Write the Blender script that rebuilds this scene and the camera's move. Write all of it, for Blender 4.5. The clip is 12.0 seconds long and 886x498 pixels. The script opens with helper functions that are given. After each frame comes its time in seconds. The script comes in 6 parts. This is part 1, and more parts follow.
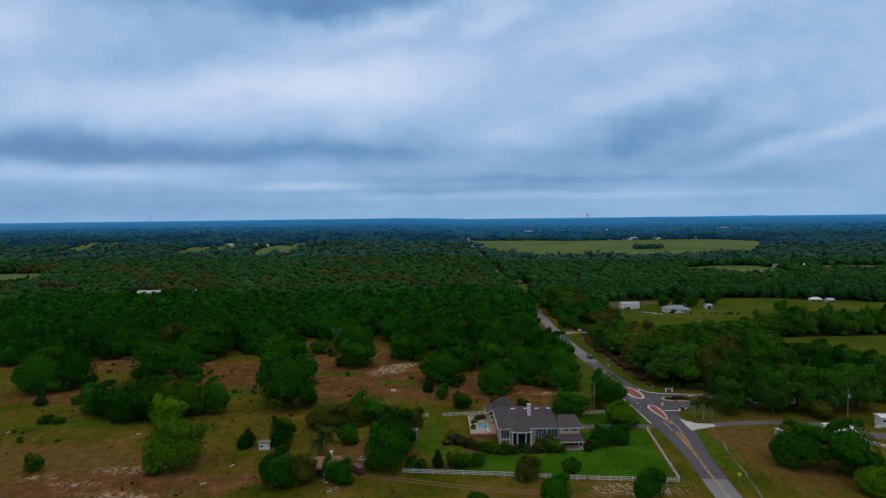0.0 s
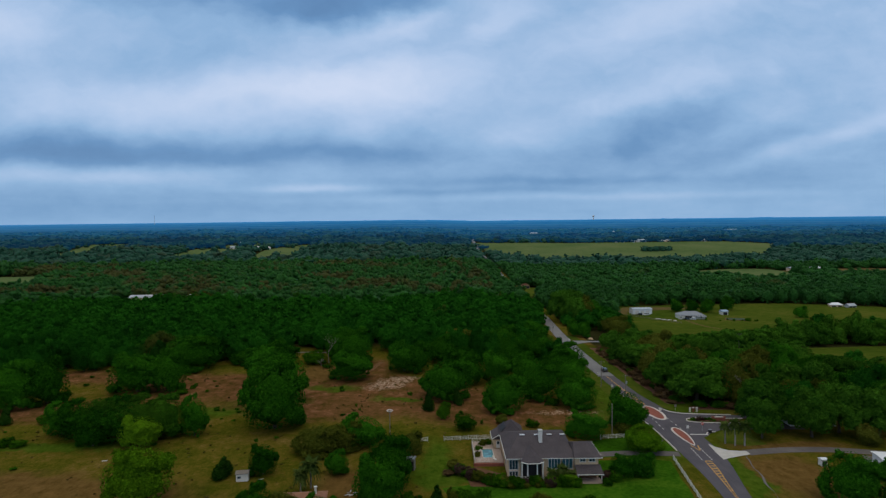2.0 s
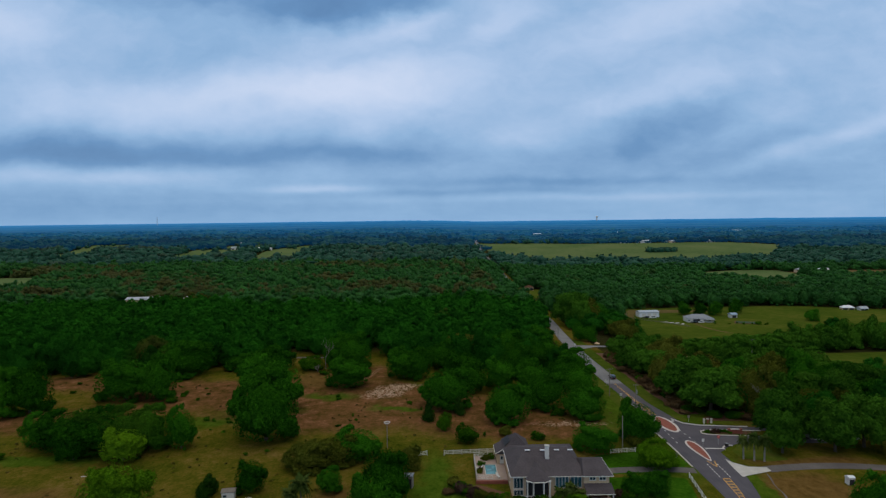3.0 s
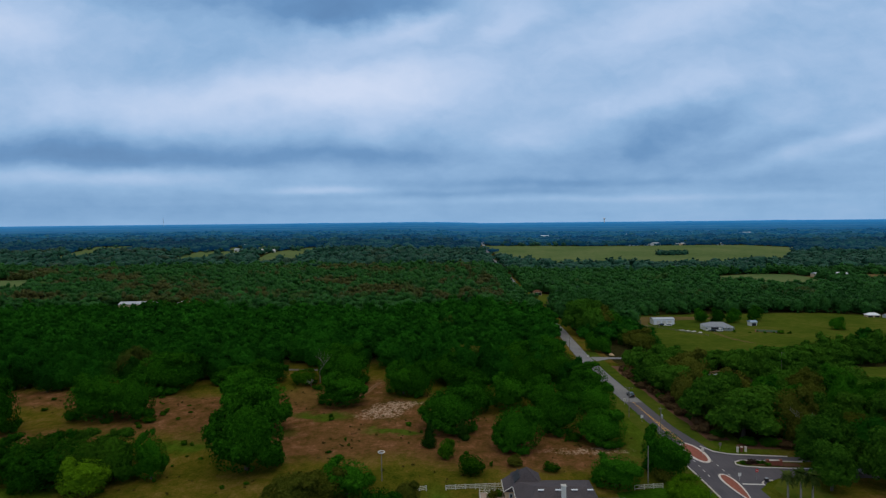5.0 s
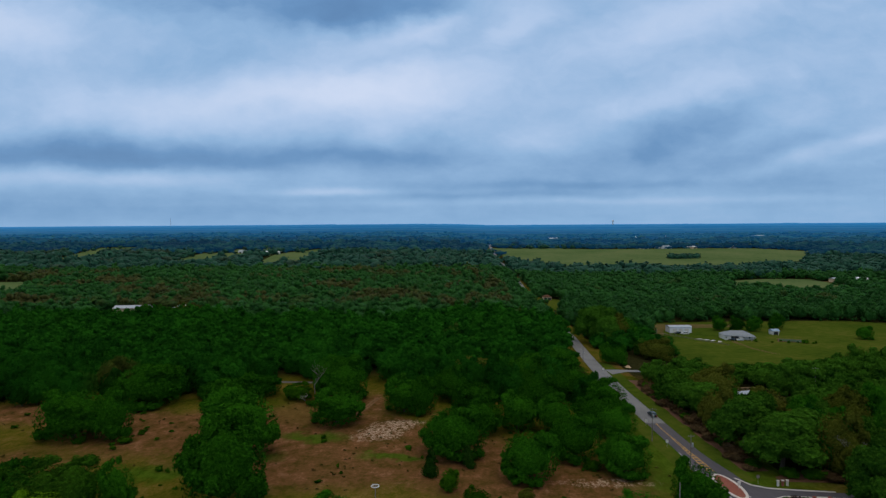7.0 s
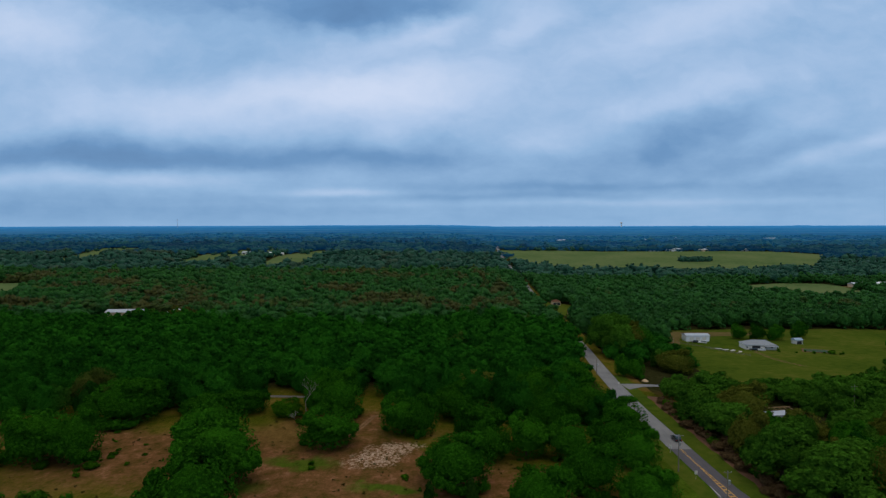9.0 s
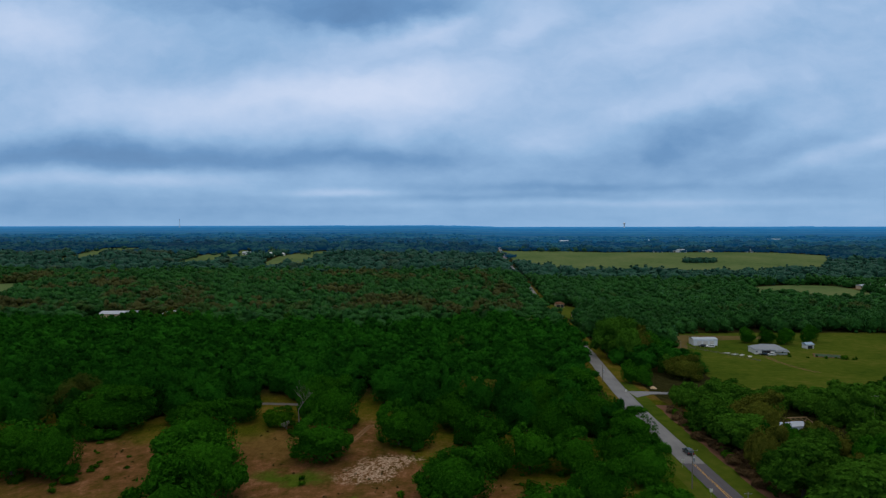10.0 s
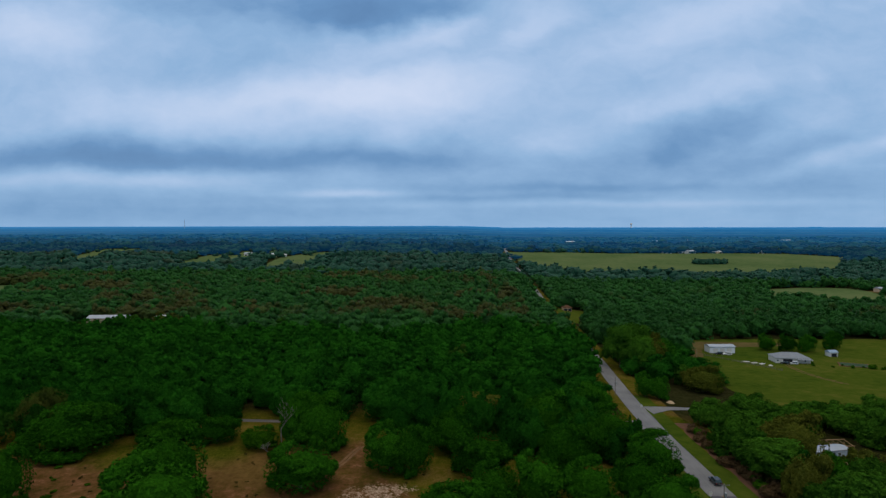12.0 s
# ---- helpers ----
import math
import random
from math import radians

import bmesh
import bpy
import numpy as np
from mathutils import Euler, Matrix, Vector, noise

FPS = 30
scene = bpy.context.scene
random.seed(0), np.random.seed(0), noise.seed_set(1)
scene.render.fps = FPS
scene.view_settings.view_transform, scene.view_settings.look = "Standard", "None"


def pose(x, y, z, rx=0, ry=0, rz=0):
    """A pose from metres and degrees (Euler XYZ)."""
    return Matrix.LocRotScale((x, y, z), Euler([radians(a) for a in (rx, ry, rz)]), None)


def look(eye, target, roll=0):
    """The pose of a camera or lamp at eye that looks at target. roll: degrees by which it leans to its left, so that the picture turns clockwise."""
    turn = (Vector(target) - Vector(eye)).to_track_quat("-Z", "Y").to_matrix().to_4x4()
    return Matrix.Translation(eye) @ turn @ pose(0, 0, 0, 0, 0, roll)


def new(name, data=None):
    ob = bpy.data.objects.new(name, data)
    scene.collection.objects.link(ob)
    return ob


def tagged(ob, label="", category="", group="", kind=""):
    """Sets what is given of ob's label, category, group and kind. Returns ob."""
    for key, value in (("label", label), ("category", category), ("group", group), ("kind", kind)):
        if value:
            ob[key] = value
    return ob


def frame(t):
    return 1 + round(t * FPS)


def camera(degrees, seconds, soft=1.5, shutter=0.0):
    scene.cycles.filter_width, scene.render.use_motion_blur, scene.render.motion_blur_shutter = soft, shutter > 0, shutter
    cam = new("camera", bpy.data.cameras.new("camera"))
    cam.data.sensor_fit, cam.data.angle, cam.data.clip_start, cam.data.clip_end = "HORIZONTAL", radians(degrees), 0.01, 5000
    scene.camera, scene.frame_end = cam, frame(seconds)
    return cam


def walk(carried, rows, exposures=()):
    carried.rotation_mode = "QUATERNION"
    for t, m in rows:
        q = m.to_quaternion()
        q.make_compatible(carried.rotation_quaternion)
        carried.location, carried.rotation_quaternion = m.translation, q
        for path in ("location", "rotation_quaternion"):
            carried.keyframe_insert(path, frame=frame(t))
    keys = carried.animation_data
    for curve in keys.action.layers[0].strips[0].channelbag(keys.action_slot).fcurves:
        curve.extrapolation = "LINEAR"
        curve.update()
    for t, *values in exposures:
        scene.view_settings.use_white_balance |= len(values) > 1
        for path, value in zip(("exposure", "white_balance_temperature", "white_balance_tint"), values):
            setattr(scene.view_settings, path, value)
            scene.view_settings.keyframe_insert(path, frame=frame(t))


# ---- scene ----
cam = camera(71.6, 12.0, 1.35)
PATH = [
    (0, (-2.085, 5.45, 65.339), (-2.061, 7.447, 65.236), -0.7),
    (0.5, (-1.711, 10.354, 65.344), (-1.691, 12.351, 65.242), -0.7),
    (1, (-1.414, 15.313, 65.361), (-1.398, 17.31, 65.261), -0.7),
    (1.5, (-1.13, 20.295, 65.396), (-1.118, 22.293, 65.298), -0.6),
    (2, (-0.716, 25.355, 65.432), (-0.708, 27.352, 65.335), -0.7),
    (2.5, (-0.295, 30.448, 65.462), (-0.292, 32.446, 65.366), -0.7),
    (3, (0.095, 35.542, 65.503), (0.093, 37.54, 65.408), -0.7),
    (5, (1.239, 55.569, 66.107), (1.216, 57.567, 66.017), -0.6),
    (5.5, (1.421, 60.385, 66.215), (1.391, 62.383, 66.126), -0.5),
    (6, (1.545, 65.041, 66.3), (1.509, 67.039, 66.212), -0.5),
    (6.5, (1.738, 69.614, 66.356), (1.696, 71.611, 66.27), -0.4),
    (7, (1.986, 74.293, 66.423), (1.939, 76.291, 66.339), -0.4),
    (9, (2.992, 93.764, 66.874), (2.922, 95.761, 66.794), -0.2),
    (9.5, (3.253, 98.667, 66.924), (3.179, 100.664, 66.845), -0.1),
    (10, (3.59, 103.63, 66.984), (3.512, 105.627, 66.905), -0.1),
    (10.5, (4.03, 108.588, 66.992), (3.947, 110.585, 66.914), -0.1),
    (11, (4.468, 113.547, 66.986), (4.38, 115.544, 66.908), -0.1),
    (11.5, (4.916, 118.505, 66.969), (4.824, 120.502, 66.891), -0.1),
    (12, (5.409, 123.451, 66.945), (5.312, 125.447, 66.868), -0.1),
]
walk(cam, [(t, look(eye, target, roll)) for t, eye, target, roll in PATH])


# ---------------------------------------------------------------- node helpers
def calc(nt, op, a, b=None, c=None):
    n = nt.nodes.new("ShaderNodeMath")
    n.operation = op
    for i, v in enumerate((a, b, c)):
        if v is None:
            continue
        if isinstance(v, (int, float)):
            n.inputs[i].default_value = v
        else:
            nt.links.new(v, n.inputs[i])
    return n.outputs[0]


def vcalc(nt, op, a, b=None):
    n = nt.nodes.new("ShaderNodeVectorMath")
    n.operation = op
    for i, v in enumerate((a, b)):
        if v is None:
            continue
        if isinstance(v, tuple):
            n.inputs[i].default_value = v
        else:
            nt.links.new(v, n.inputs[i])
    return n.outputs["Value"] if op in ("DOT_PRODUCT", "LENGTH") else n.outputs["Vector"]


def cloudy(nt, vec, scale, detail=4.0, rough=0.55, colour=False):
    n = nt.nodes.new("ShaderNodeTexNoise")
    n.inputs["Scale"].default_value = scale
    n.inputs["Detail"].default_value = detail
    n.inputs["Roughness"].default_value = rough
    nt.links.new(vec, n.inputs["Vector"])
    return n.outputs["Color"] if colour else n.outputs[0]


def ramp(nt, fac, stops):
    n = nt.nodes.new("ShaderNodeValToRGB")
    els = n.color_ramp.elements
    while len(els) < len(stops):
        els.new(0.5)
    for e, (p, c) in zip(els, stops):
        e.position = p
        e.color = (*c, 1) if isinstance(c, tuple) else (c, c, c, 1)
    nt.links.new(fac, n.inputs[0])
    return n.outputs[0]


def blend(nt, fac, a, b, mode="MIX"):
    n = nt.nodes.new("ShaderNodeMix")
    n.data_type = "RGBA"
    n.blend_type = mode
    for i, v in ((0, fac), (6, a), (7, b)):
        if isinstance(v, (int, float)):
            n.inputs[i].default_value = v
        elif isinstance(v, tuple):
            n.inputs[i].default_value = (*v, 1)
        else:
            nt.links.new(v, n.inputs[i])
    return n.outputs[2]


# ---------------------------------------------------------------- sky and sun
world = bpy.data.worlds.new("overcast_sky")
scene.world = world
world.use_nodes = True
wt = world.node_tree
wt.nodes.clear()
w_out = wt.nodes.new("ShaderNodeOutputWorld")
w_bg = wt.nodes.new("ShaderNodeBackground")
wt.links.new(w_bg.outputs[0], w_out.inputs[0])
w_dir = wt.nodes.new("ShaderNodeTexCoord").outputs["Generated"]
w_sep = wt.nodes.new("ShaderNodeSeparateXYZ")
wt.links.new(w_dir, w_sep.inputs[0])
dx, dy, dz = w_sep.outputs
ahead = calc(wt, "MAXIMUM", dy, 0.08)
up = calc(wt, "MAXIMUM", dz, 0.0)
w_uv = wt.nodes.new("ShaderNodeCombineXYZ")
wt.links.new(calc(wt, "DIVIDE", dx, ahead), w_uv.inputs[0])
wt.links.new(calc(wt, "DIVIDE", dz, ahead), w_uv.inputs[1])
# cloud deck seen in perspective: flat streaks low down, broad masses overhead
deck = wt.nodes.new("ShaderNodeCombineXYZ")
high = calc(wt, "ADD", up, 0.13)
wt.links.new(calc(wt, "DIVIDE", dx, high), deck.inputs[0])
wt.links.new(calc(wt, "DIVIDE", dy, high), deck.inputs[1])


def jitter(vec, scale, amount, detail=4):
    """A vector field of soft random shifts."""
    n = vcalc(wt, "SUBTRACT", cloudy(wt, vec, scale, detail, 0.55, True), (0.5, 0.5, 0.5))
    return vcalc(wt, "MULTIPLY", n, amount)


flat = vcalc(wt, "MULTIPLY", w_uv.outputs[0], (1.0, 1.5, 1.0))
calm = vcalc(wt, "SCALE", vcalc(wt, "ADD", jitter(flat, 3.0, (0.17, 0.11, 0.0)), jitter(flat, 10.0, (0.075, 0.055, 0.0), 6)))
wt.links.new(ramp(wt, up, [(0.02, 0.10), (0.22, 1.0)]), calm.node.inputs["Scale"])
uv = vcalc(wt, "ADD", w_uv.outputs[0], calm)
# cloud masses: (across, up, half width, half height, lean in degrees, darker or lighter)
DARK_CLOUDS = [
    (-0.23, 0.365, 0.30, 0.045, 0, -0.50), (-0.20, 0.335, 0.14, 0.025, 4, -0.30), (-0.62, 0.118, 0.38, 0.028, 0, -0.46),
    (-0.16, 0.108, 0.22, 0.016, 0, -0.28), (0.36, 0.140, 0.15, 0.034, 20, -0.36), (0.50, 0.108, 0.14, 0.018, 12, -0.26),
    (0.17, 0.060, 0.30, 0.007, 0, -0.20), (0.02, 0.046, 0.22, 0.005, 0, -0.16), (-0.60, 0.025, 0.45, 0.022, 0, -0.26),
    (0.0, 0.060, 3.0, 0.085, 0, -0.24), (-0.45, 0.262, 0.22, 0.030, 5, -0.12), (0.04, 0.318, 0.07, 0.022, 25, -0.24),
]
LIGHT_CLOUDS = [
    (-0.22, 0.205, 0.25, 0.036, 3, 0.56), (-0.14, 0.190, 0.10, 0.050, 10, 0.18), (-0.72, 0.315, 0.12, 0.040, 0, 0.42), (-0.60, 0.078, 0.20, 0.014, 0, 0.42),
    (-0.205, 0.053, 0.08, 0.007, 0, 0.42), (0.36, 0.325, 0.14, 0.030, 15, 0.28), (-0.04, 0.312, 0.13, 0.024, 12, 0.36), (0.10, 0.322, 0.06, 0.022, 25, 0.28),
    (0.62, 0.125, 0.16, 0.016, 16, 0.30), (0.30, 0.185, 0.24, 0.022, 14, 0.22), (0.25, 0.034, 0.45, 0.006, 0, 0.20), (-0.62, 0.205, 0.10, 0.03, 0, 0.14),
]
tone = calc(wt, "MULTIPLY_ADD", cloudy(wt, vcalc(wt, "MULTIPLY", vcalc(wt, "ADD", deck.outputs[0], jitter(deck.outputs[0], 0.8, (0.8, 0.8, 0.0))), (0.9, 0.7, 1.0)), 1.0, 6, 0.55), 0.24, 0.50)
for size, much in ((4.5, 0.32), (13.0, 0.20)):
    tone = calc(wt, "ADD", tone, calc(wt, "MULTIPLY_ADD", cloudy(wt, vcalc(wt, "MULTIPLY", uv, (1.0, 1.8, 1.0)), size, 7, 0.6), much, -much / 2))
for cu, cv, ru, rv, lean, much in DARK_CLOUDS + LIGHT_CLOUDS:
    away = vcalc(wt, "SUBTRACT", uv, (cu, cv, 0.0))
    ca, sa = math.cos(radians(lean)), math.sin(radians(lean))
    q1 = vcalc(wt, "DOT_PRODUCT", away, (ca / ru, sa / ru, 0.0))
    q2 = vcalc(wt, "DOT_PRODUCT", away, (-sa / rv, ca / rv, 0.0))
    soft = calc(wt, "EXPONENT", calc(wt, "MULTIPLY", calc(wt, "MULTIPLY_ADD", q1, q1, calc(wt, "MULTIPLY", q2, q2)), -0.9))
    tone = calc(wt, "MULTIPLY_ADD", soft, much * 0.62, tone)
clouds = ramp(wt, tone, [(0.0, (0.084, 0.183, 0.37)), (0.30, (0.147, 0.300, 0.545)), (0.52, (0.282, 0.462, 0.718)), (0.72, (0.438, 0.588, 0.830)), (1.0, (0.625, 0.722, 0.920))])
clear = wt.nodes.new("ShaderNodeTexSky")
clear.sky_type = "NISHITA"
clear.sun_disc = False
clear.sun_elevation = radians(63.5)
clear.sun_rotation = radians(150)
thin = vcalc(wt, "SCALE", clear.outputs[0])
thin.node.inputs["Scale"].default_value = 0.08
# clearer blue air low over the horizon
low = ramp(wt, up, [(0.0, 0.42), (0.085, 0.0)])
clouds = blend(wt, low, clouds, (0.235, 0.440, 0.705))
# overhead the cloud is thicker lit and greyer than low over the horizon
overhead = ramp(wt, up, [(0.36, 0.0), (0.75, 1.0)])
clouds = blend(wt, overhead, clouds, (0.75, 0.73, 0.675))
wt.links.new(blend(wt, 0.94, thin, clouds), w_bg.inputs[0])
w_bg.inputs[1].default_value = 1.0

sun_data = bpy.data.lights.new("sun", "SUN")
sun_data.energy, sun_data.angle, sun_data.color = 0.35, radians(35), (1.0, 0.88, 0.66)
sun = new("sun", sun_data)
sun.matrix_world = look((0, 0, 200), (-50, 86, 0), 0)


# ---------------------------------------------------------------- materials
def surface(name, rough=0.8, spec=0.3, metal=0.0):
    m = bpy.data.materials.new(name)
    m.use_nodes = True
    b = m.node_tree.nodes["Principled BSDF"]
    b.inputs["Roughness"].default_value = rough
    b.inputs["Specular IOR Level"].default_value = spec
    b.inputs["Metallic"].default_value = metal
    return m, m.node_tree, b


def place_of(nt):
    return nt.nodes.new("ShaderNodeNewGeometry").outputs["Position"]


def bump(nt, b, height, strength, distance=0.1):
    n = nt.nodes.new("ShaderNodeBump")
    n.inputs["Strength"].default_value = strength
    n.inputs["Distance"].default_value = distance
    nt.links.new(height, n.inputs["Height"])
    nt.links.new(n.outputs[0], b.inputs["Normal"])


def plain(name, colour, rough=0.7, spec=0.3, metal=0.0, vary=0.25, scale=1.5):
    """One paint or stuff, with stains at two scales."""
    m, nt, b = surface(name, rough, spec, metal)
    p = place_of(nt)
    f = calc(nt, "ADD", calc(nt, "MULTIPLY", cloudy(nt, p, scale, 5), 0.6), calc(nt, "MULTIPLY", cloudy(nt, p, scale * 9, 3), 0.4))
    dark = tuple(c * (1 - vary) for c in colour)
    light = tuple(min(1, c * (1 + vary * 0.6)) for c in colour)
    nt.links.new(ramp(nt, f, [(0.3, dark), (0.7, light)]), b.inputs["Base Color"])
    return m


def foliage(name, dark, light, warm, warm_share=0.5, gloss=0.0, grain=2.6, apart=0.62):
    """Leaves: tone by tree, by clump and by single spray."""
    m, nt, b = surface(name, 0.7, gloss)
    p = place_of(nt)
    info = nt.nodes.new("ShaderNodeObjectInfo").outputs["Random"]
    isle = nt.nodes.new("ShaderNodeNewGeometry").outputs["Random Per Island"]
    own = nt.nodes.new("ShaderNodeAttribute")
    own.attribute_name = "tree_tone"
    tone = calc(nt, "FRACT", calc(nt, "ADD", own.outputs["Fac"], info))
    other = calc(nt, "FRACT", calc(nt, "MULTIPLY", tone, 7.31))
    f = calc(nt, "ADD", calc(nt, "MULTIPLY", tone, apart), calc(nt, "MULTIPLY", isle, 0.30))
    f = calc(nt, "ADD", f, calc(nt, "MULTIPLY", cloudy(nt, p, 1.2, 5, 0.7), grain))
    f = calc(nt, "SUBTRACT", f, grain / 2 + apart / 2 - 0.38)
    green = blend(nt, f, dark, light)
    # brown-leaved stands come in drifts, nearly all of them beyond the near wood
    north = nt.nodes.new("ShaderNodeSeparateXYZ")
    nt.links.new(p, north.inputs[0])
    drift = ramp(nt, calc(nt, "MULTIPLY", north.outputs[1], 0.001), [(0.475, 0.0), (0.53, 0.170), (0.85, 0.13), (1.1, 0.06)])
    east_less = calc(nt, "MULTIPLY", calc(nt, "GREATER_THAN", north.outputs[0], 45.0), 0.13)
    spread = calc(nt, "SUBTRACT", calc(nt, "ADD", cloudy(nt, p, 0.012, 1, 0.5), drift), east_less)
    w = calc(nt, "ADD", calc(nt, "MULTIPLY", other, 0.16), spread)
    w = ramp(nt, w, [(0.77, 0.0), (0.86, warm_share)])
    nt.links.new(blend(nt, w, green, warm), b.inputs["Base Color"])
    bump(nt, b, cloudy(nt, p, 1.1, 5, 0.75), 1.0, 1.2)
    return m


M_OAK = foliage("oak_leaves", (0.008, 0.042, 0.003), (0.038, 0.165, 0.008), (0.056, 0.080, 0.010), 0.35)
M_BUSH = foliage("shrub_leaves", (0.009, 0.040, 0.002), (0.050, 0.150, 0.006), (0.06, 0.08, 0.012), 0.3)
M_WOOD = foliage("woodland_leaves", (0.005, 0.035, 0.004), (0.025, 0.138, 0.010), (0.075, 0.060, 0.014), 0.8, 0.0, 1.6)
M_TALL = foliage("loose_leaves", (0.014, 0.055, 0.005), (0.064, 0.180, 0.014), (0.085, 0.074, 0.022), 0.8)
# next two: woodland leaves with haze mixed in, bluer and lower in contrast
M_FAR_HAZE_WOOD = foliage("far_leaves_haze_tint", (0.009, 0.048, 0.029), (0.025, 0.096, 0.054), (0.048, 0.058, 0.028), 0.5, 0.12, 0.8, 0.4)
M_MID_HAZE_WOOD = foliage("middle_leaves_haze_tint", (0.011, 0.050, 0.011), (0.036, 0.138, 0.024), (0.078, 0.062, 0.019), 0.75, 0.04, 0.9, 0.42)
M_LIGHT = foliage("fresh_leaves", (0.038, 0.112, 0.003), (0.125, 0.270, 0.010), (0.10, 0.14, 0.02), 0.4)
M_OLIVE = foliage("olive_leaves", (0.036, 0.056, 0.005), (0.120, 0.132, 0.018), (0.085, 0.075, 0.024), 0.6)
M_CEDAR = foliage("cedar_leaves", (0.008, 0.034, 0.004), (0.034, 0.095, 0.010), (0.03, 0.06, 0.02), 0.3)
M_PALM = foliage("palm_fronds", (0.030, 0.060, 0.010), (0.095, 0.130, 0.030), (0.17, 0.13, 0.06), 0.5)
M_PLUM = foliage("plum_leaves", (0.030, 0.020, 0.016), (0.075, 0.048, 0.036), (0.06, 0.05, 0.03), 0.4)
M_DRY = foliage("dry_thatch", (0.060, 0.040, 0.020), (0.150, 0.095, 0.045), (0.16, 0.09, 0.04), 0.5)
M_WEED = foliage("pasture_weeds", (0.035, 0.048, 0.008), (0.13, 0.11, 0.03), (0.15, 0.09, 0.03), 0.8)
M_BARK = plain("bark", (0.10, 0.080, 0.062), 0.9, 0.1, 0, 0.45, 3)
M_PALE_BARK = plain("weathered_bark", (0.25, 0.225, 0.20), 0.9, 0.1, 0, 0.3, 3)

M_WHITE = plain("white_paint", (0.64, 0.62, 0.58), 0.5, 0.4, 0, 0.12, 0.7)
M_STUCCO = plain("cream_stucco", (0.58, 0.42, 0.27), 0.9, 0.2, 0, 0.10, 0.6)
M_CONCRETE = plain("pale_concrete", (0.50, 0.48, 0.45), 0.85, 0.2, 0, 0.2, 0.5)
M_KERB = plain("kerb_concrete", (0.60, 0.55, 0.52), 0.85, 0.2, 0, 0.15, 0.8)
M_DECK = plain("deck_paving", (0.37, 0.28, 0.23), 0.8, 0.3, 0, 0.2, 0.9)
M_BRICK = plain("red_brick", (0.26, 0.085, 0.060), 0.85, 0.2, 0, 0.3, 1.1)
M_TIN = plain("galvanised_sheet", (0.40, 0.43, 0.48), 0.45, 0.5, 0.4, 0.15, 0.4)
M_WHITE_TIN = plain("white_sheet", (0.72, 0.74, 0.77), 0.5, 0.4, 0, 0.1, 0.3)
M_SLATE = plain("pale_grey_shingle", (0.25, 0.27, 0.30), 0.85, 0.2, 0, 0.18, 0.8)
M_GREY_SHEET = plain("grey_sheet", (0.24, 0.26, 0.30), 0.6, 0.4, 0, 0.15, 0.4)
M_RED_SHEET = plain("faded_red_sheet", (0.25, 0.12, 0.070), 0.7, 0.3, 0, 0.25, 0.6)
M_POLE = plain("pole_timber", (0.20, 0.175, 0.15), 0.9, 0.15, 0, 0.3, 2)
M_STEEL = plain("grey_steel", (0.42, 0.43, 0.44), 0.45, 0.5, 0.6, 0.15, 2)
# black things, and flat panels standing for the shade inside openings
M_DARK = plain("black_and_opening_shade", (0.018, 0.018, 0.020), 0.6, 0.3, 0, 0.2, 1)
M_RUBBER = plain("tyre_rubber", (0.02, 0.02, 0.02), 0.85, 0.2)
M_YELLOW = plain("yellow_line_paint", (0.60, 0.33, 0.07), 0.7, 0.3, 0, 0.25, 0.9)
M_LINE = plain("white_line_paint", (0.62, 0.60, 0.58), 0.7, 0.3, 0, 0.25, 0.9)
M_SIGN_Y = plain("sign_yellow", (0.75, 0.40, 0.02), 0.5, 0.4, 0, 0.1)
M_SIGN_R = plain("sign_red", (0.55, 0.03, 0.03), 0.5, 0.4, 0, 0.1)
M_CAR = plain("black_car_paint", (0.014, 0.015, 0.018), 0.25, 0.6, 0, 0.1)
M_CAR_RED = plain("maroon_car_paint", (0.13, 0.010, 0.010), 0.45, 0.35, 0, 0.15)
M_CAR_WHITE = plain("white_car_paint", (0.7, 0.7, 0.7), 0.3, 0.6, 0, 0.05)
M_LAMP_R = plain("tail_lamp_red", (0.4, 0.02, 0.02), 0.3, 0.6, 0, 0.05)
M_LAMP_W = plain("lamp_lens", (0.7, 0.7, 0.68), 0.2, 0.6, 0, 0.05)
M_BLUE_TARP = plain("blue_grey_tarp", (0.28, 0.38, 0.50), 0.6, 0.4, 0, 0.3, 1)
M_TIMBER = plain("raw_timber", (0.32, 0.21, 0.11), 0.85, 0.2, 0, 0.3, 1)
M_SAND = plain("dug_sand", (0.50, 0.36, 0.22), 0.95, 0.1, 0, 0.3, 0.8)
M_TRACK = plain("worn_earth", (0.19, 0.11, 0.058), 0.95, 0.0, 0, 0.45, 0.5)
M_MULCH = plain("bark_mulch", (0.13, 0.065, 0.038), 0.95, 0.1, 0, 0.4, 1.2)


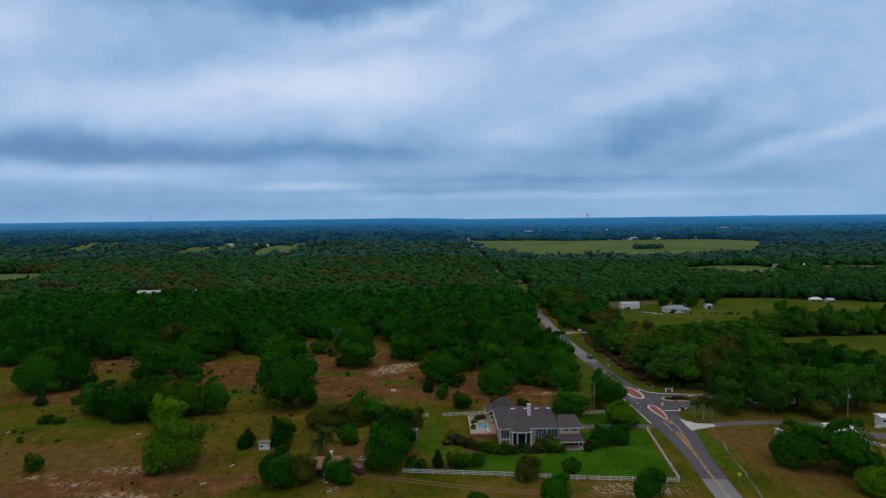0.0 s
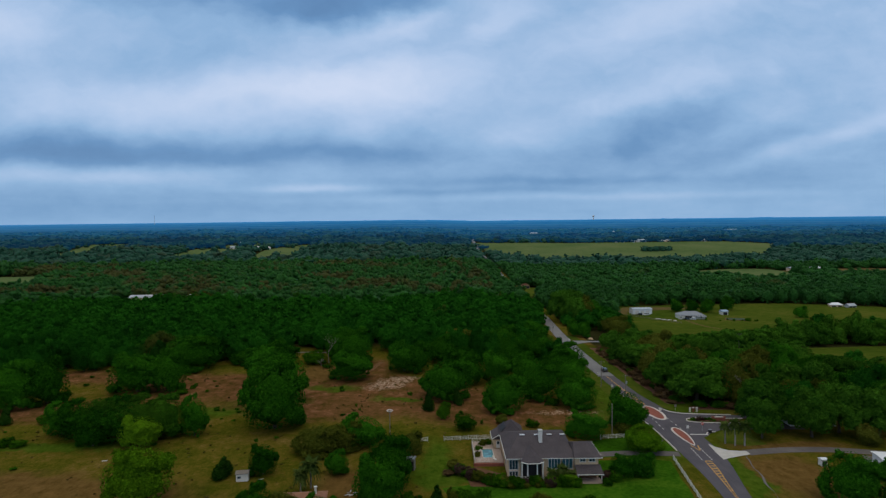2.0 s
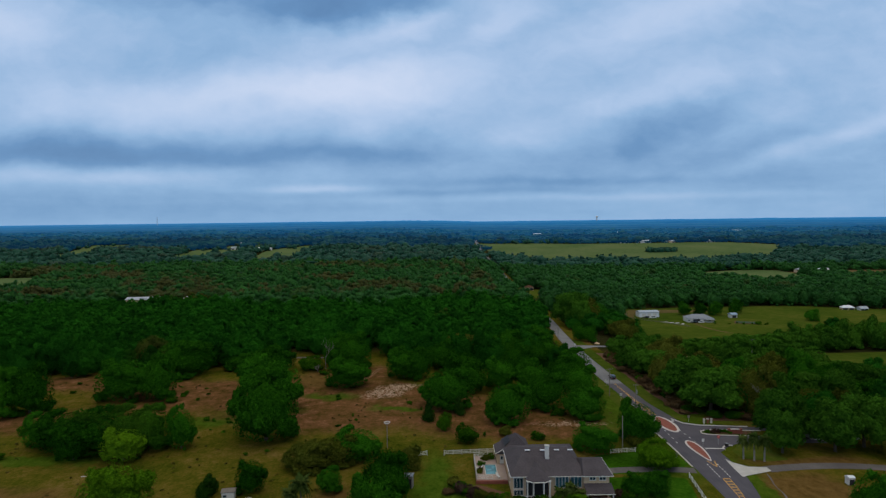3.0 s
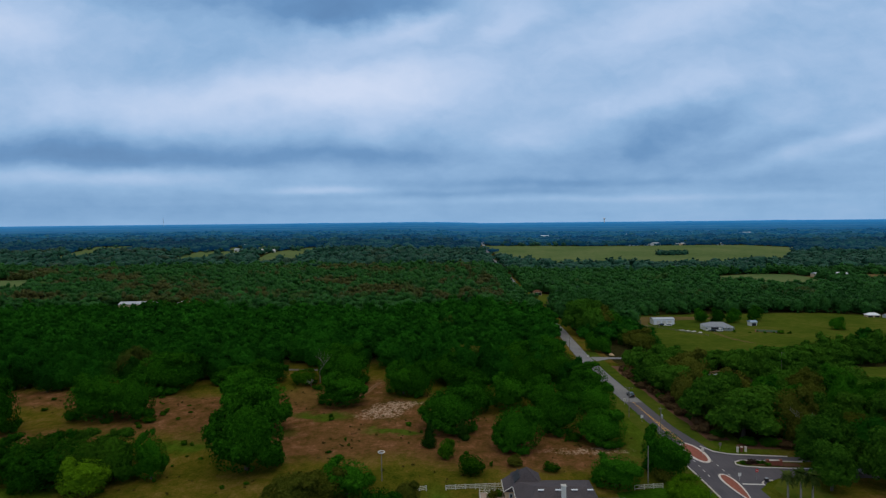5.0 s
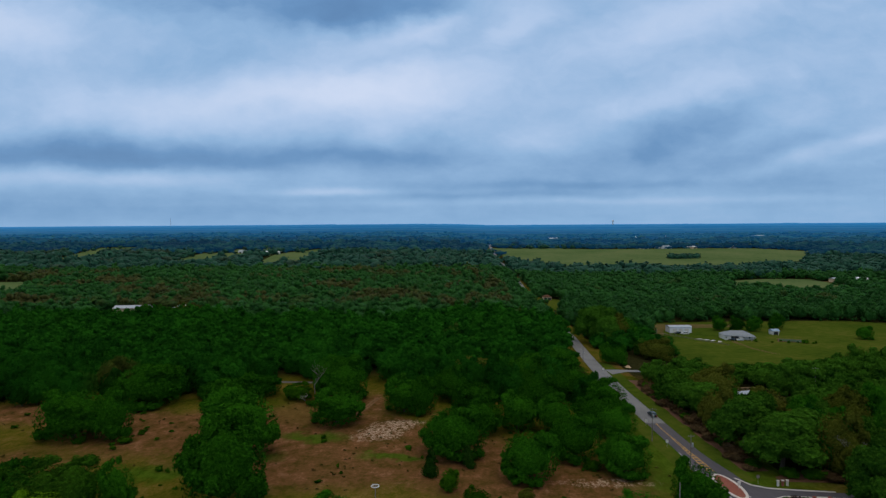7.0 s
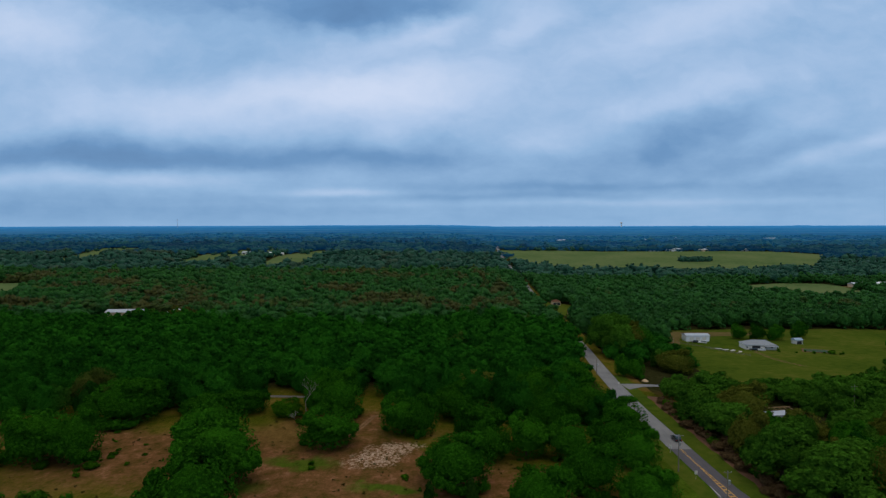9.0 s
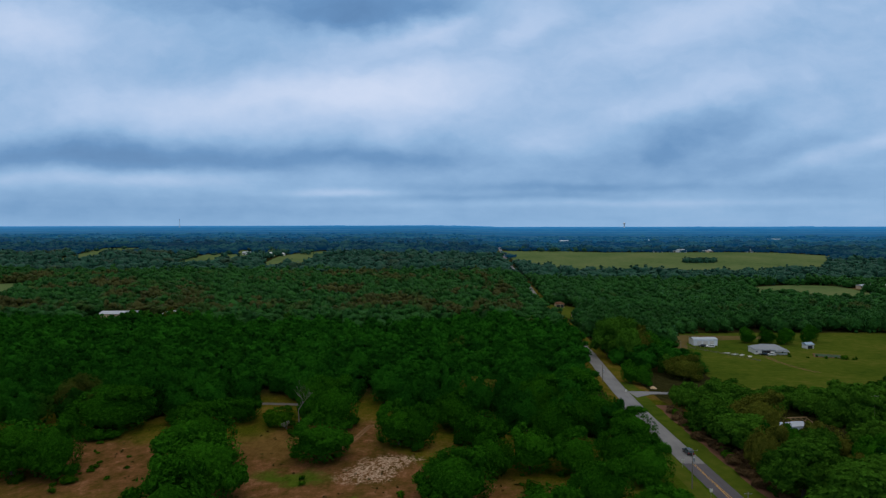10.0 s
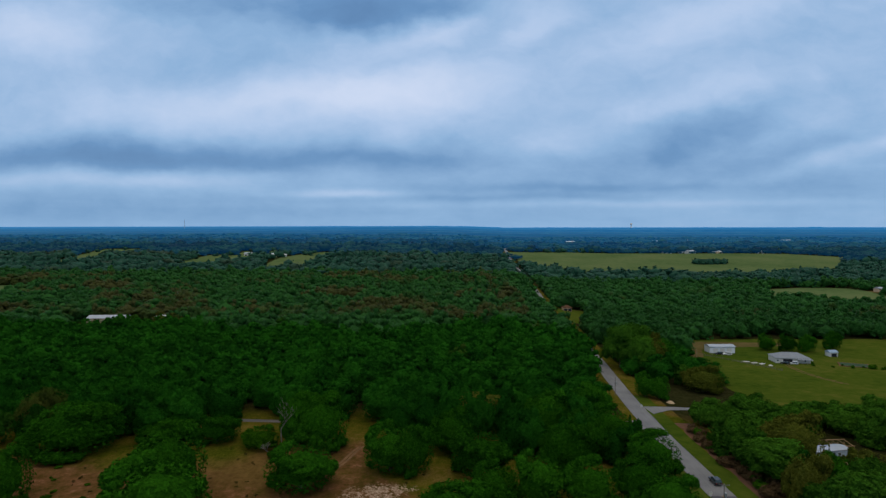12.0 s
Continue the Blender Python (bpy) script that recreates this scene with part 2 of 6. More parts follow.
def shingles():
    m, nt, b = surface("asphalt_shingles", 0.9, 0.2)
    p = place_of(nt)
    band = nt.nodes.new("ShaderNodeTexWave")
    band.wave_type, band.bands_direction = "BANDS", "Z"
    band.inputs["Scale"].default_value = 3.2
    band.inputs["Distortion"].default_value = 0.6
    nt.links.new(p, band.inputs["Vector"])
    f = calc(nt, "ADD", calc(nt, "MULTIPLY", cloudy(nt, p, 3.5, 4), 0.6), calc(nt, "MULTIPLY", cloudy(nt, p, 0.25, 3), 0.4))
    c = ramp(nt, f, [(0.3, (0.046, 0.038, 0.042)), (0.7, (0.104, 0.088, 0.094))])
    nt.links.new(blend(nt, calc(nt, "MULTIPLY", band.outputs["Fac"], 0.35), c, (0.05, 0.045, 0.05)), b.inputs["Base Color"])
    bump(nt, b, band.outputs["Fac"], 0.5, 0.03)
    return m


def glass(name, colour, rough=0.05):
    m, nt, b = surface(name, rough, 0.28)
    f = cloudy(nt, place_of(nt), 0.8, 2)
    nt.links.new(ramp(nt, f, [(0.35, tuple(c * 0.6 for c in colour)), (0.65, colour)]), b.inputs["Base Color"])
    return m


def asphalt(name, dark, light, tracks):
    m, nt, b = surface(name, 0.85, 0.25)
    p = place_of(nt)
    f = calc(nt, "ADD", calc(nt, "MULTIPLY", cloudy(nt, p, 0.12, 4, 0.6), 0.55), calc(nt, "MULTIPLY", cloudy(nt, vcalc(nt, "MULTIPLY", p, (1.0, 0.06, 1.0)), 1.6, 3), tracks))
    f = calc(nt, "ADD", f, calc(nt, "MULTIPLY", cloudy(nt, p, 12.0, 2), 0.2))
    nt.links.new(ramp(nt, f, [(0.35, dark), (0.8, light)]), b.inputs["Base Color"])
    return m


M_SHINGLE = shingles()
M_WINDOW = glass("window_glass", (0.035, 0.07, 0.085))
M_TEAL = glass("bright_window_glass", (0.05, 0.15, 0.18))
M_WATER = glass("pool_water", (0.11, 0.30, 0.34), 0.08)
M_POND = plain("weedy_pond", (0.030, 0.060, 0.018), 0.7, 0.1, 0, 0.4, 0.3)
M_ROAD = asphalt("new_asphalt", (0.058, 0.054, 0.066), (0.115, 0.106, 0.122), 0.30)
M_OLD_ROAD = asphalt("worn_asphalt", (0.13, 0.13, 0.14), (0.25, 0.245, 0.25), 0.30)
M_LANE = asphalt("driveway_asphalt", (0.09, 0.08, 0.08), (0.20, 0.18, 0.17), 0.2)

# patches of bare ground in the pasture: (x, y, half length, half width)
RED_SOIL = [(-8, 246, 50, 22), (-94, 268, 32, 20), (-140, 236, 30, 12), (30, 226, 24, 10), (-48, 250, 22, 20), (-160, 285, 40, 14), (-30, 297, 10, 14), (-21, 270, 10, 9), (-70, 157, 26, 6), (-96, 150, 34, 9)]
PALE_SAND = [(-18, 274, 6, 4.0), (-24, 264, 7, 5), (-21, 269, 6, 5), (-14, 277, 6, 2), (-84, 164, 9, 2.8), (-92, 156, 7, 1.8), (-80, 149, 12, 3.0), (40, 229, 12, 2.2), (-104, 160, 6, 1.6), (44, 148, 12, 4)]
LUSH = [(-80, 234, 16, 6), (-112, 203, 22, 4), (-128, 203, 14, 3), (-44, 262, 14, 5), (-62, 246, 16, 5), (-16, 246, 12, 4), (70, 250, 30, 60), (-3, 190, 7, 18), (73.5, 168, 2.6, 26), (76.5, 180, 2.4, 10), (4, 178, 8, 6), (54, 196, 10, 8)]
BROWN = [(-86, 166, 36, 12), (-118, 176, 30, 9), (-55, 286, 20, 12), (-100, 280, 30, 8), (-44, 300, 10, 10), (-60, 262, 14, 8), (92, 162, 14, 20), (81, 280, 4, 40), (84, 345, 8, 8), (-26, 172, 6, 12), (86, 180, 8, 8), (30, 140, 30, 9), (98, 196, 20, 4), (84, 365, 9, 12), (165, 320, 30, 12), (170, 330, 10, 6)]


def patch_mask(nt, p, patches, soft, ragged):
    warp = vcalc(nt, "MULTIPLY", vcalc(nt, "SUBTRACT", cloudy(nt, p, 0.09, 5, 0.65, True), (0.5, 0.5, 0.5)), (ragged, ragged, 0.0))
    q = vcalc(nt, "ADD", p, warp)
    total = 0.0
    for x, y, a, b in patches:
        d = vcalc(nt, "MULTIPLY", vcalc(nt, "SUBTRACT", q, (x, y, 0.0)), (1 / a, 1 / b, 0.0))
        e = calc(nt, "EXPONENT", calc(nt, "MULTIPLY", vcalc(nt, "DOT_PRODUCT", d, d), -soft))
        total = calc(nt, "ADD", e, total)
    return total


def earth():
    m, nt, b = surface("pasture", 0.95, 0.0)
    p = place_of(nt)
    upright = vcalc(nt, "MULTIPLY", p, (1.0, 0.65, 0.0))
    fine = cloudy(nt, upright, 1.7, 6, 0.75)
    broad = cloudy(nt, p, 0.055, 5, 0.6)
    streak = cloudy(nt, vcalc(nt, "MULTIPLY", p, (0.95, 0.85, 0.0)), 1.0, 7, 0.78)
    mid = cloudy(nt, upright, 0.40, 7, 0.76)
    mix3 = calc(nt, "ADD", calc(nt, "MULTIPLY", fine, 0.3), calc(nt, "ADD", calc(nt, "MULTIPLY", broad, 0.36), calc(nt, "MULTIPLY", mid, 0.34)))
    c = ramp(nt, mix3, [(0.38, (0.022, 0.038, 0.003)), (0.46, (0.060, 0.067, 0.006)), (0.53, (0.105, 0.083, 0.012)), (0.63, (0.190, 0.125, 0.038))])
    f = calc(nt, "MULTIPLY", patch_mask(nt, p, BROWN, 0.9, 14), calc(nt, "ADD", broad, 0.35))
    c = blend(nt, ramp(nt, f, [(0.25, 0.0), (0.7, 1.0)]), c, ramp(nt, mid, [(0.35, (0.080, 0.050, 0.013)), (0.65, (0.165, 0.096, 0.030))]))
    patchy = cloudy(nt, p, 0.16, 6, 0.7)
    red = ramp(nt, calc(nt, "ADD", calc(nt, "MULTIPLY", streak, 0.25), calc(nt, "ADD", calc(nt, "MULTIPLY", mid, 0.30), calc(nt, "MULTIPLY", patchy, 0.45))), [(0.38, (0.044, 0.034, 0.007)), (0.47, (0.100, 0.056, 0.018)), (0.54, (0.160, 0.072, 0.032)), (0.64, (0.290, 0.155, 0.090))])
    f = calc(nt, "MULTIPLY", patch_mask(nt, p, RED_SOIL, 0.8, 22), calc(nt, "ADD", streak, 0.36))
    c = blend(nt, ramp(nt, f, [(0.32, 0.0), (0.72, 0.95)]), c, red)
    f = calc(nt, "MULTIPLY", patch_mask(nt, p, LUSH, 0.9, 20), calc(nt, "ADD", broad, 0.4))
    c = blend(nt, ramp(nt, calc(nt, "MULTIPLY", f, calc(nt, "ADD", mid, 0.5)), [(0.30, 0.0), (0.75, 0.85)]), c, ramp(nt, mid, [(0.36, (0.024, 0.062, 0.004)), (0.64, (0.066, 0.118, 0.010))]))
    f = calc(nt, "MULTIPLY", patch_mask(nt, p, PALE_SAND, 0.9, 8), ramp(nt, calc(nt, "ADD", calc(nt, "MULTIPLY", streak, 0.6), calc(nt, "MULTIPLY", mid, 0.4)), [(0.47, 0.0), (0.57, 1.0)]))
    c = blend(nt, ramp(nt, f, [(0.16, 0.0), (0.55, 1.0)]), c, ramp(nt, fine, [(0.38, (0.22, 0.130, 0.08)), (0.62, (0.48, 0.36, 0.27))]))
    # leaf litter where the woods stand
    axes = nt.nodes.new("ShaderNodeSeparateXYZ")
    nt.links.new(p, axes.inputs[0])
    north = ramp(nt, calc(nt, "MULTIPLY", axes.outputs[1], 0.001), [(0.334, 0.0), (0.346, 1.0)])
    off_road = calc(nt, "GREATER_THAN", calc(nt, "ABSOLUTE", calc(nt, "SUBTRACT", axes.outputs[0], 69.0)), 10.0)
    east = calc(nt, "MULTIPLY", calc(nt, "GREATER_THAN", axes.outputs[0], 87.0), calc(nt, "GREATER_THAN", axes.outputs[1], 234.0))
    wood = calc(nt, "MAXIMUM", calc(nt, "MULTIPLY", north, off_road), east)
    c = blend(nt, wood, c, ramp(nt, mid, [(0.38, (0.014, 0.017, 0.005)), (0.62, (0.036, 0.034, 0.012))]))
    nt.links.new(c, b.inputs["Base Color"])
    bump(nt, b, fine, 0.6, 0.3)
    return m


def grass(name, dark, mid, light, scale=0.8):
    m, nt, b = surface(name, 0.9, 0.0)
    p = place_of(nt)
    f = calc(nt, "ADD", calc(nt, "MULTIPLY", cloudy(nt, p, scale, 5, 0.65), 0.45), calc(nt, "MULTIPLY", cloudy(nt, p, scale * 0.08, 4, 0.6), 0.55))
    nt.links.new(ramp(nt, f, [(0.36, dark), (0.5, mid), (0.66, light)]), b.inputs["Base Color"])
    return m


M_EARTH = earth()
M_LAWN = grass("watered_lawn", (0.014, 0.048, 0.003), (0.030, 0.092, 0.005), (0.072, 0.138, 0.010), 0.9)
# far fields only; a pale bluish haze is mixed into these greens
M_FIELD = grass("hay_field_haze_tint", (0.066, 0.108, 0.036), (0.098, 0.140, 0.052), (0.136, 0.158, 0.066), 0.12)
M_PADDOCK = grass("paddock_grass", (0.034, 0.063, 0.007), (0.060, 0.085, 0.010), (0.108, 0.106, 0.020), 0.25)
M_TAN = grass("dry_field_grass", (0.070, 0.066, 0.020), (0.115, 0.088, 0.034), (0.170, 0.120, 0.055), 0.2)


def haze_glow_wood(name, green, glow, strength):
    """Far woods; the haze of the air is painted in as blue emission."""
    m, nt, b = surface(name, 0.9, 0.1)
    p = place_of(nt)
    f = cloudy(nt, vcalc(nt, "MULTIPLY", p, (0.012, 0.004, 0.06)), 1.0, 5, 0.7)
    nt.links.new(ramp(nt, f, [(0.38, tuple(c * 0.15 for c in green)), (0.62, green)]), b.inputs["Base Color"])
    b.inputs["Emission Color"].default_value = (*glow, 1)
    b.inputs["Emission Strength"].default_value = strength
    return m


# ---------------------------------------------------------------- mesh helpers
def raw_mesh(name, verts, tris, materials, slots=None):
    verts, tris = np.asarray(verts, np.float32), np.asarray(tris, np.int32)
    me = bpy.data.meshes.new(name)
    me.vertices.add(len(verts))
    me.vertices.foreach_set("co", verts.ravel())
    me.loops.add(tris.size)
    me.loops.foreach_set("vertex_index", tris.ravel())
    me.polygons.add(len(tris))
    me.polygons.foreach_set("loop_start", np.arange(0, tris.size, tris.shape[1], dtype=np.int32))
    for m in materials:
        me.materials.append(m)
    if slots is not None:
        me.polygons.foreach_set("material_index", np.asarray(slots, np.int32))
    me.update(calc_edges=True)
    return me


def part(name, bm, material, parent=None, label=""):
    me = bpy.data.meshes.new(name)
    bmesh.ops.recalc_face_normals(bm, faces=bm.faces)
    bm.to_mesh(me)
    bm.free()
    me.materials.append(material)
    ob = new(name, me)
    if parent is not None:
        ob.parent = parent
    if label:
        tagged(ob, label)
    return ob


def thing(name, x, y, z, turn, label, category, group="", kind=""):
    """An Empty at the base of a thing, that its parts hang under."""
    ob = new(name)
    ob.matrix_basis = pose(x, y, z, 0, 0, turn)
    return tagged(ob, label, category, group, kind)


def block(bm, x0, x1, y0, y1, z0, z1):
    v = [bm.verts.new((x, y, z)) for z in (z0, z1) for x, y in ((x0, y0), (x1, y0), (x1, y1), (x0, y1))]
    for f in ((3, 2, 1, 0), (4, 5, 6, 7), (0, 1, 5, 4), (1, 2, 6, 5), (2, 3, 7, 6), (3, 0, 4, 7)):
        bm.faces.new([v[i] for i in f])
    return bm


def rod(bm, a, b, r0, r1=None, n=8):
    a, b = Vector(a), Vector(b)
    r1 = r0 if r1 is None else r1
    q = (b - a).to_track_quat("Z", "Y")
    low, top = [], []
    for i in range(n):
        d = q @ Vector((math.cos(2 * math.pi * i / n), math.sin(2 * math.pi * i / n), 0))
        low.append(bm.verts.new(a + d * r0))
        top.append(bm.verts.new(b + d * r1))
    for i in range(n):
        j = (i + 1) % n
        bm.faces.new((low[i], low[j], top[j], top[i]))
    bm.faces.new(low[::-1])
    bm.faces.new(top)
    return bm


def slab(bm, outline, z0, z1):
    low = [bm.verts.new((x, y, z0)) for x, y in outline]
    top = [bm.verts.new((x, y, z1)) for x, y in outline]
    n = len(outline)
    bm.faces.new(top)
    bm.faces.new(low[::-1])
    for i in range(n):
        j = (i + 1) % n
        bm.faces.new((low[i], low[j], top[j], top[i]))
    return bm


def hip_roof(bm, x0, x1, y0, y1, z0, z1, along_x=True, inset0=None, inset1=None, eave=0.22):
    """A closed hipped roof; an inset of 0 gives a gable at that end."""
    half = (y1 - y0) / 2 if along_x else (x1 - x0) / 2
    i0 = half if inset0 is None else inset0
    i1 = half if inset1 is None else inset1
    low = [bm.verts.new((x, y, z0)) for x, y in ((x0, y0), (x1, y0), (x1, y1), (x0, y1))]
    top = [bm.verts.new((v.co.x, v.co.y, z0 + eave)) for v in low]
    if along_x:
        m = (y0 + y1) / 2
        a, b = bm.verts.new((x0 + i0, m, z1)), bm.verts.new((x1 - i1, m, z1))
        faces = [(top[0], top[1], b, a), (top[1], top[2], b), (top[2], top[3], a, b), (top[3], top[0], a)]
    else:
        m = (x0 + x1) / 2
        a, b = bm.verts.new((m, y0 + i0, z1)), bm.verts.new((m, y1 - i1, z1))
        faces = [(top[0], top[1], a), (top[1], top[2], b, a), (top[2], top[3], b), (top[3], top[0], a, b)]
    for f in faces:
        bm.faces.new(f)
    bm.faces.new(low[::-1])
    for i in range(4):
        j = (i + 1) % 4
        bm.faces.new((low[i], low[j], top[j], top[i]))
    return bm


# ---------------------------------------------------------------- lie of the land
def ease(v):
    v = np.clip(v, 0.0, 1.0)
    return v * v * (3 - 2 * v)


def land(x, y):
    """Height of the ground: level pasture, a shallow valley east of the road, low hills far off."""
    valley = -10 * ease((y - 240) / 260) * ease((x - 30) / 110) * (1 - ease((y - 1000) / 500))
    w = ease((x + 250) / 500)
    rise = (20 * (1 - w) + 8 * w) * ease((y - 800) / 750) + 34 * ease((y - 1900) / 2700)
    return valley + rise


def at(x, y):
    return float(land(np.float64(x), np.float64(y)))


ROAD_Y = (-400, 60, 142, 160, 172, 187, 205, 230, 270, 320, 360, 400, 440, 500, 640, 800, 960, 1200, 1460, 1700)
ROAD_X = (40, 58, 64.6, 66.7, 68.4, 70.4, 70.6, 69.2, 67.2, 65.6, 66.0, 67.6, 69.6, 69.8, 68.0, 73.4, 74.5, 72.0, 77.0, 86)


def road_x(y):
    """Centre line of the road, rounded between its nodes."""
    y = np.asarray(y, float)
    return sum(np.interp(y + o, ROAD_Y, ROAD_X) for o in (-8, -4, 0, 4, 8)) / 5


def ribbon(name, xs, ys, left, right, material, lift, label="", depth=0.0):
    """A strip laid along a line, from left to right of it, following the ground."""
    xs, ys = np.asarray(xs, float), np.asarray(ys, float)
    tx, ty = np.gradient(xs), np.gradient(ys)
    ln = np.hypot(tx, ty)
    nx, ny = ty / ln, -tx / ln
    left, right = np.broadcast_to(left, xs.shape), np.broadcast_to(right, xs.shape)
    cols = []
    for k in (0.0, 0.5, 1.0):
        off = left + (right - left) * k
        px, py = xs + nx * off, ys + ny * off
        cols.append(np.stack([px, py, land(px, py) + lift], 1))
    n = len(xs)
    if depth:
        for c in (cols[2].copy(), cols[0].copy()):
            c[:, 2] -= depth
            cols.append(c)
    v = np.concatenate(cols)
    f = []
    m = len(cols)
    for k in range(m if depth else m - 1):
        a, b = k * n, ((k + 1) % m) * n
        i = np.arange(n - 1)
        f.append(np.stack([a + i, b + i, b + i + 1, a + i + 1], 1))
    ob = new(name, raw_mesh(name, v, np.concatenate(f), [material]))
    return tagged(ob, label, kind="structure")


# ground, one sheet to the horizon
def steps(near0, near1, step, far0, far1, grow=1.09):
    mid = list(np.arange(near0, near1 + 0.1, step))
    s, hi = step, near1
    while hi < far1:
        s *= grow
        hi += s
        mid.append(min(hi, far1))
    s, lo = step, near0
    while lo > far0:
        s *= grow
        lo -= s
        mid.insert(0, max(lo, far0))
    return np.array(mid)


gx, gy = steps(-260, 320, 5.0, -5200, 5200), steps(120, 620, 5.0, -600, 4960)
GX, GY = np.meshgrid(gx, gy)
verts = np.stack([GX.ravel(), GY.ravel(), land(GX, GY).ravel()], 1)
idx = np.arange(GX.size).reshape(GX.shape)
quads = np.stack([idx[:-1, :-1], idx[:-1, 1:], idx[1:, 1:], idx[1:, :-1]], -1).reshape(-1, 4)
ground = new("ground", raw_mesh("ground", verts, quads, [M_EARTH]))
ground.data.polygons.foreach_set("use_smooth", np.ones(len(quads), bool))
tagged(ground, "rough pasture with red bare soil and pale sand", kind="structure")


def sheet(name, outline, material, lift, label, step=14.0):
    """A patch of other ground inside an outline, draped over the land."""
    bm = bmesh.new()
    pts = []
    for (x0, y0), (x1, y1) in zip(outline, outline[1:] + outline[:1]):
        n = max(1, int(math.hypot(x1 - x0, y1 - y0) / step))
        for k in range(n):
            wob = 0.12 * step * noise.noise((x0 + k * 3.1, y0 + k * 1.7, 0.3)) if n > 1 and k else 0
            pts.append((x0 + (x1 - x0) * k / n + wob, y0 + (y1 - y0) * k / n + wob))
    f = bm.faces.new([bm.verts.new((x, y, 0)) for x, y in pts])
    bmesh.ops.triangulate(bm, faces=[f])
    for _ in range(3):
        long = [e for e in bm.edges if e.calc_length() > step * 1.5]
        if not long:
            break
        bmesh.ops.subdivide_edges(bm, edges=long, cuts=2)
        bmesh.ops.triangulate(bm, faces=bm.faces[:])
    for v in bm.verts:
        v.co.z = at(v.co.x, v.co.y) + lift
    me = bpy.data.meshes.new(name)
    bmesh.ops.recalc_face_normals(bm, faces=bm.faces)
    bm.to_mesh(me)
    bm.free()
    me.materials.append(material)
    return tagged(new(name, me), label, kind="structure")


HAY = [(80, 1424), (205, 1466), (310, 1425), (476, 1428), (640, 1428), (720, 1330), (560, 1080), (380, 1030), (276, 1050), (164, 1060), (86, 1130)]
BARN_FIELD = [(146, 541), (290, 548), (400, 500), (400, 440), (250, 380), (190, 370), (140, 357), (118, 352), (119, 400), (124, 456), (132, 497)]
GLADE = [(323, 853), (411, 888), (462, 880), (440, 720), (380, 700), (310, 760)]
STRIP = [(158, 326), (176, 337), (300, 345), (420, 342), (420, 262), (220, 252), (180, 268)]
TAN = [(452, 848), (530, 872), (640, 862), (640, 760), (560, 730), (505, 752), (470, 790)]
BARN_STRIP = [(129, 470), (140, 486), (146, 506), (176, 516), (210, 520), (208, 530), (150, 533), (134, 500)]
LEFT_FIELDS = [
    [(-310, 1010), (-240, 1010), (-252, 1290), (-285, 1310), (-335, 1200)], [(-470, 1030), (-400, 1030), (-425, 1228), (-480, 1232)],
    [(-410, 1120), (-370, 1120), (-400, 1300), (-450, 1330)], [(-680, 1050), (-620, 1050), (-690, 1310), (-745, 1330)],
    [(-720, 1210), (-620, 1220), (-680, 1400), (-780, 1392)], [(-500, 620), (-400, 620), (-480, 790), (-590, 780)],
    [(-366, 1170), (-336, 1170), (-372, 1370), (-405, 1370)],
]
sheet("field", HAY, M_FIELD, 0.5, "wide pale green hay field, freshly cut", 40)
sheet("field", BARN_FIELD, M_PADDOCK, 0.12, "mown paddock round a barn and farmhouse", 16)
sheet("field", GLADE, M_FIELD, 0.3, "pale grassy glade between the woods", 30)
sheet("field", STRIP, M_PADDOCK, 0.12, "narrow rough meadow between the woods", 16)
sheet("field", TAN, M_TAN, 0.3, "tan dry field round far farm buildings", 30)
sheet("bare_ground", BARN_STRIP, M_TAN, 0.17, "brownish worn grass beside the barn", 12)
for outline in LEFT_FIELDS:
    sheet("field", outline, M_FIELD, 0.5, "small far pasture on the hillside", 25)
sheet("lawn", [(2, 160.5), (20, 158.2), (56.4, 154.4), (60.2, 186.5), (55, 188.2), (40, 187.5), (40, 173.5), (8, 174), (-1, 172)], M_LAWN, 0.015, "bright watered lawn inside the white fence", 5)
sheet("lawn", [(41, 189.5), (60, 191.0), (64.5, 196), (62, 206), (56, 205), (41, 202)], M_LAWN, 0.015, "watered lawn beside the driveway", 5)
sheet("lawn", [(80, 204.5), (84, 208.8), (90, 208), (92, 197.5), (86, 196.6), (80, 199.5)], M_PADDOCK, 0.02, "rough verge grass at the road junction", 5)


# ---------------------------------------------------------------- roads
def along(y0, y1, step=4.0):
    ys = np.linspace(y0, y1, max(2, int((y1 - y0) / step) + 1))
    return road_x(ys), ys


xs, ys = along(-400, 153)
ribbon("road", xs, ys, -3.1, 3.1, M_OLD_ROAD, 0.05, "worn pale grey asphalt road")
xs, ys = along(153, 276, 3)
wide = 3.15 + 2.5 * ease((ys - 162) / 34) * (1 - ease((ys - 226) / 26))
ribbon("road", xs, ys, -wide + 0.1, wide + 0.2, M_ROAD, 0.055, "new dark asphalt road at a junction")
xs, ys = along(276, 1700, 5)
ribbon("road", xs, ys, -3.3, 3.3, M_OLD_ROAD, np.where(ys > 1000, 0.8, 0.06), "worn pale grey asphalt road through the woods")
ribbon("verge", *along(230, 372, 4), 3.3, 8.8, M_PADDOCK, 0.03, "mown grass verge beside the road")
ribbon("verge", *along(212, 330, 4), -8.0, -3.7, M_PADDOCK, 0.03, "mown grass verge beside the road")
ribbon("leaf_litter", *along(236, 336, 4), 8.7 + 0.8 * np.sin(along(236, 336, 4)[1] * 0.33), 15.5, M_MULCH, 0.025, "reddish brown leaf litter along the wood")
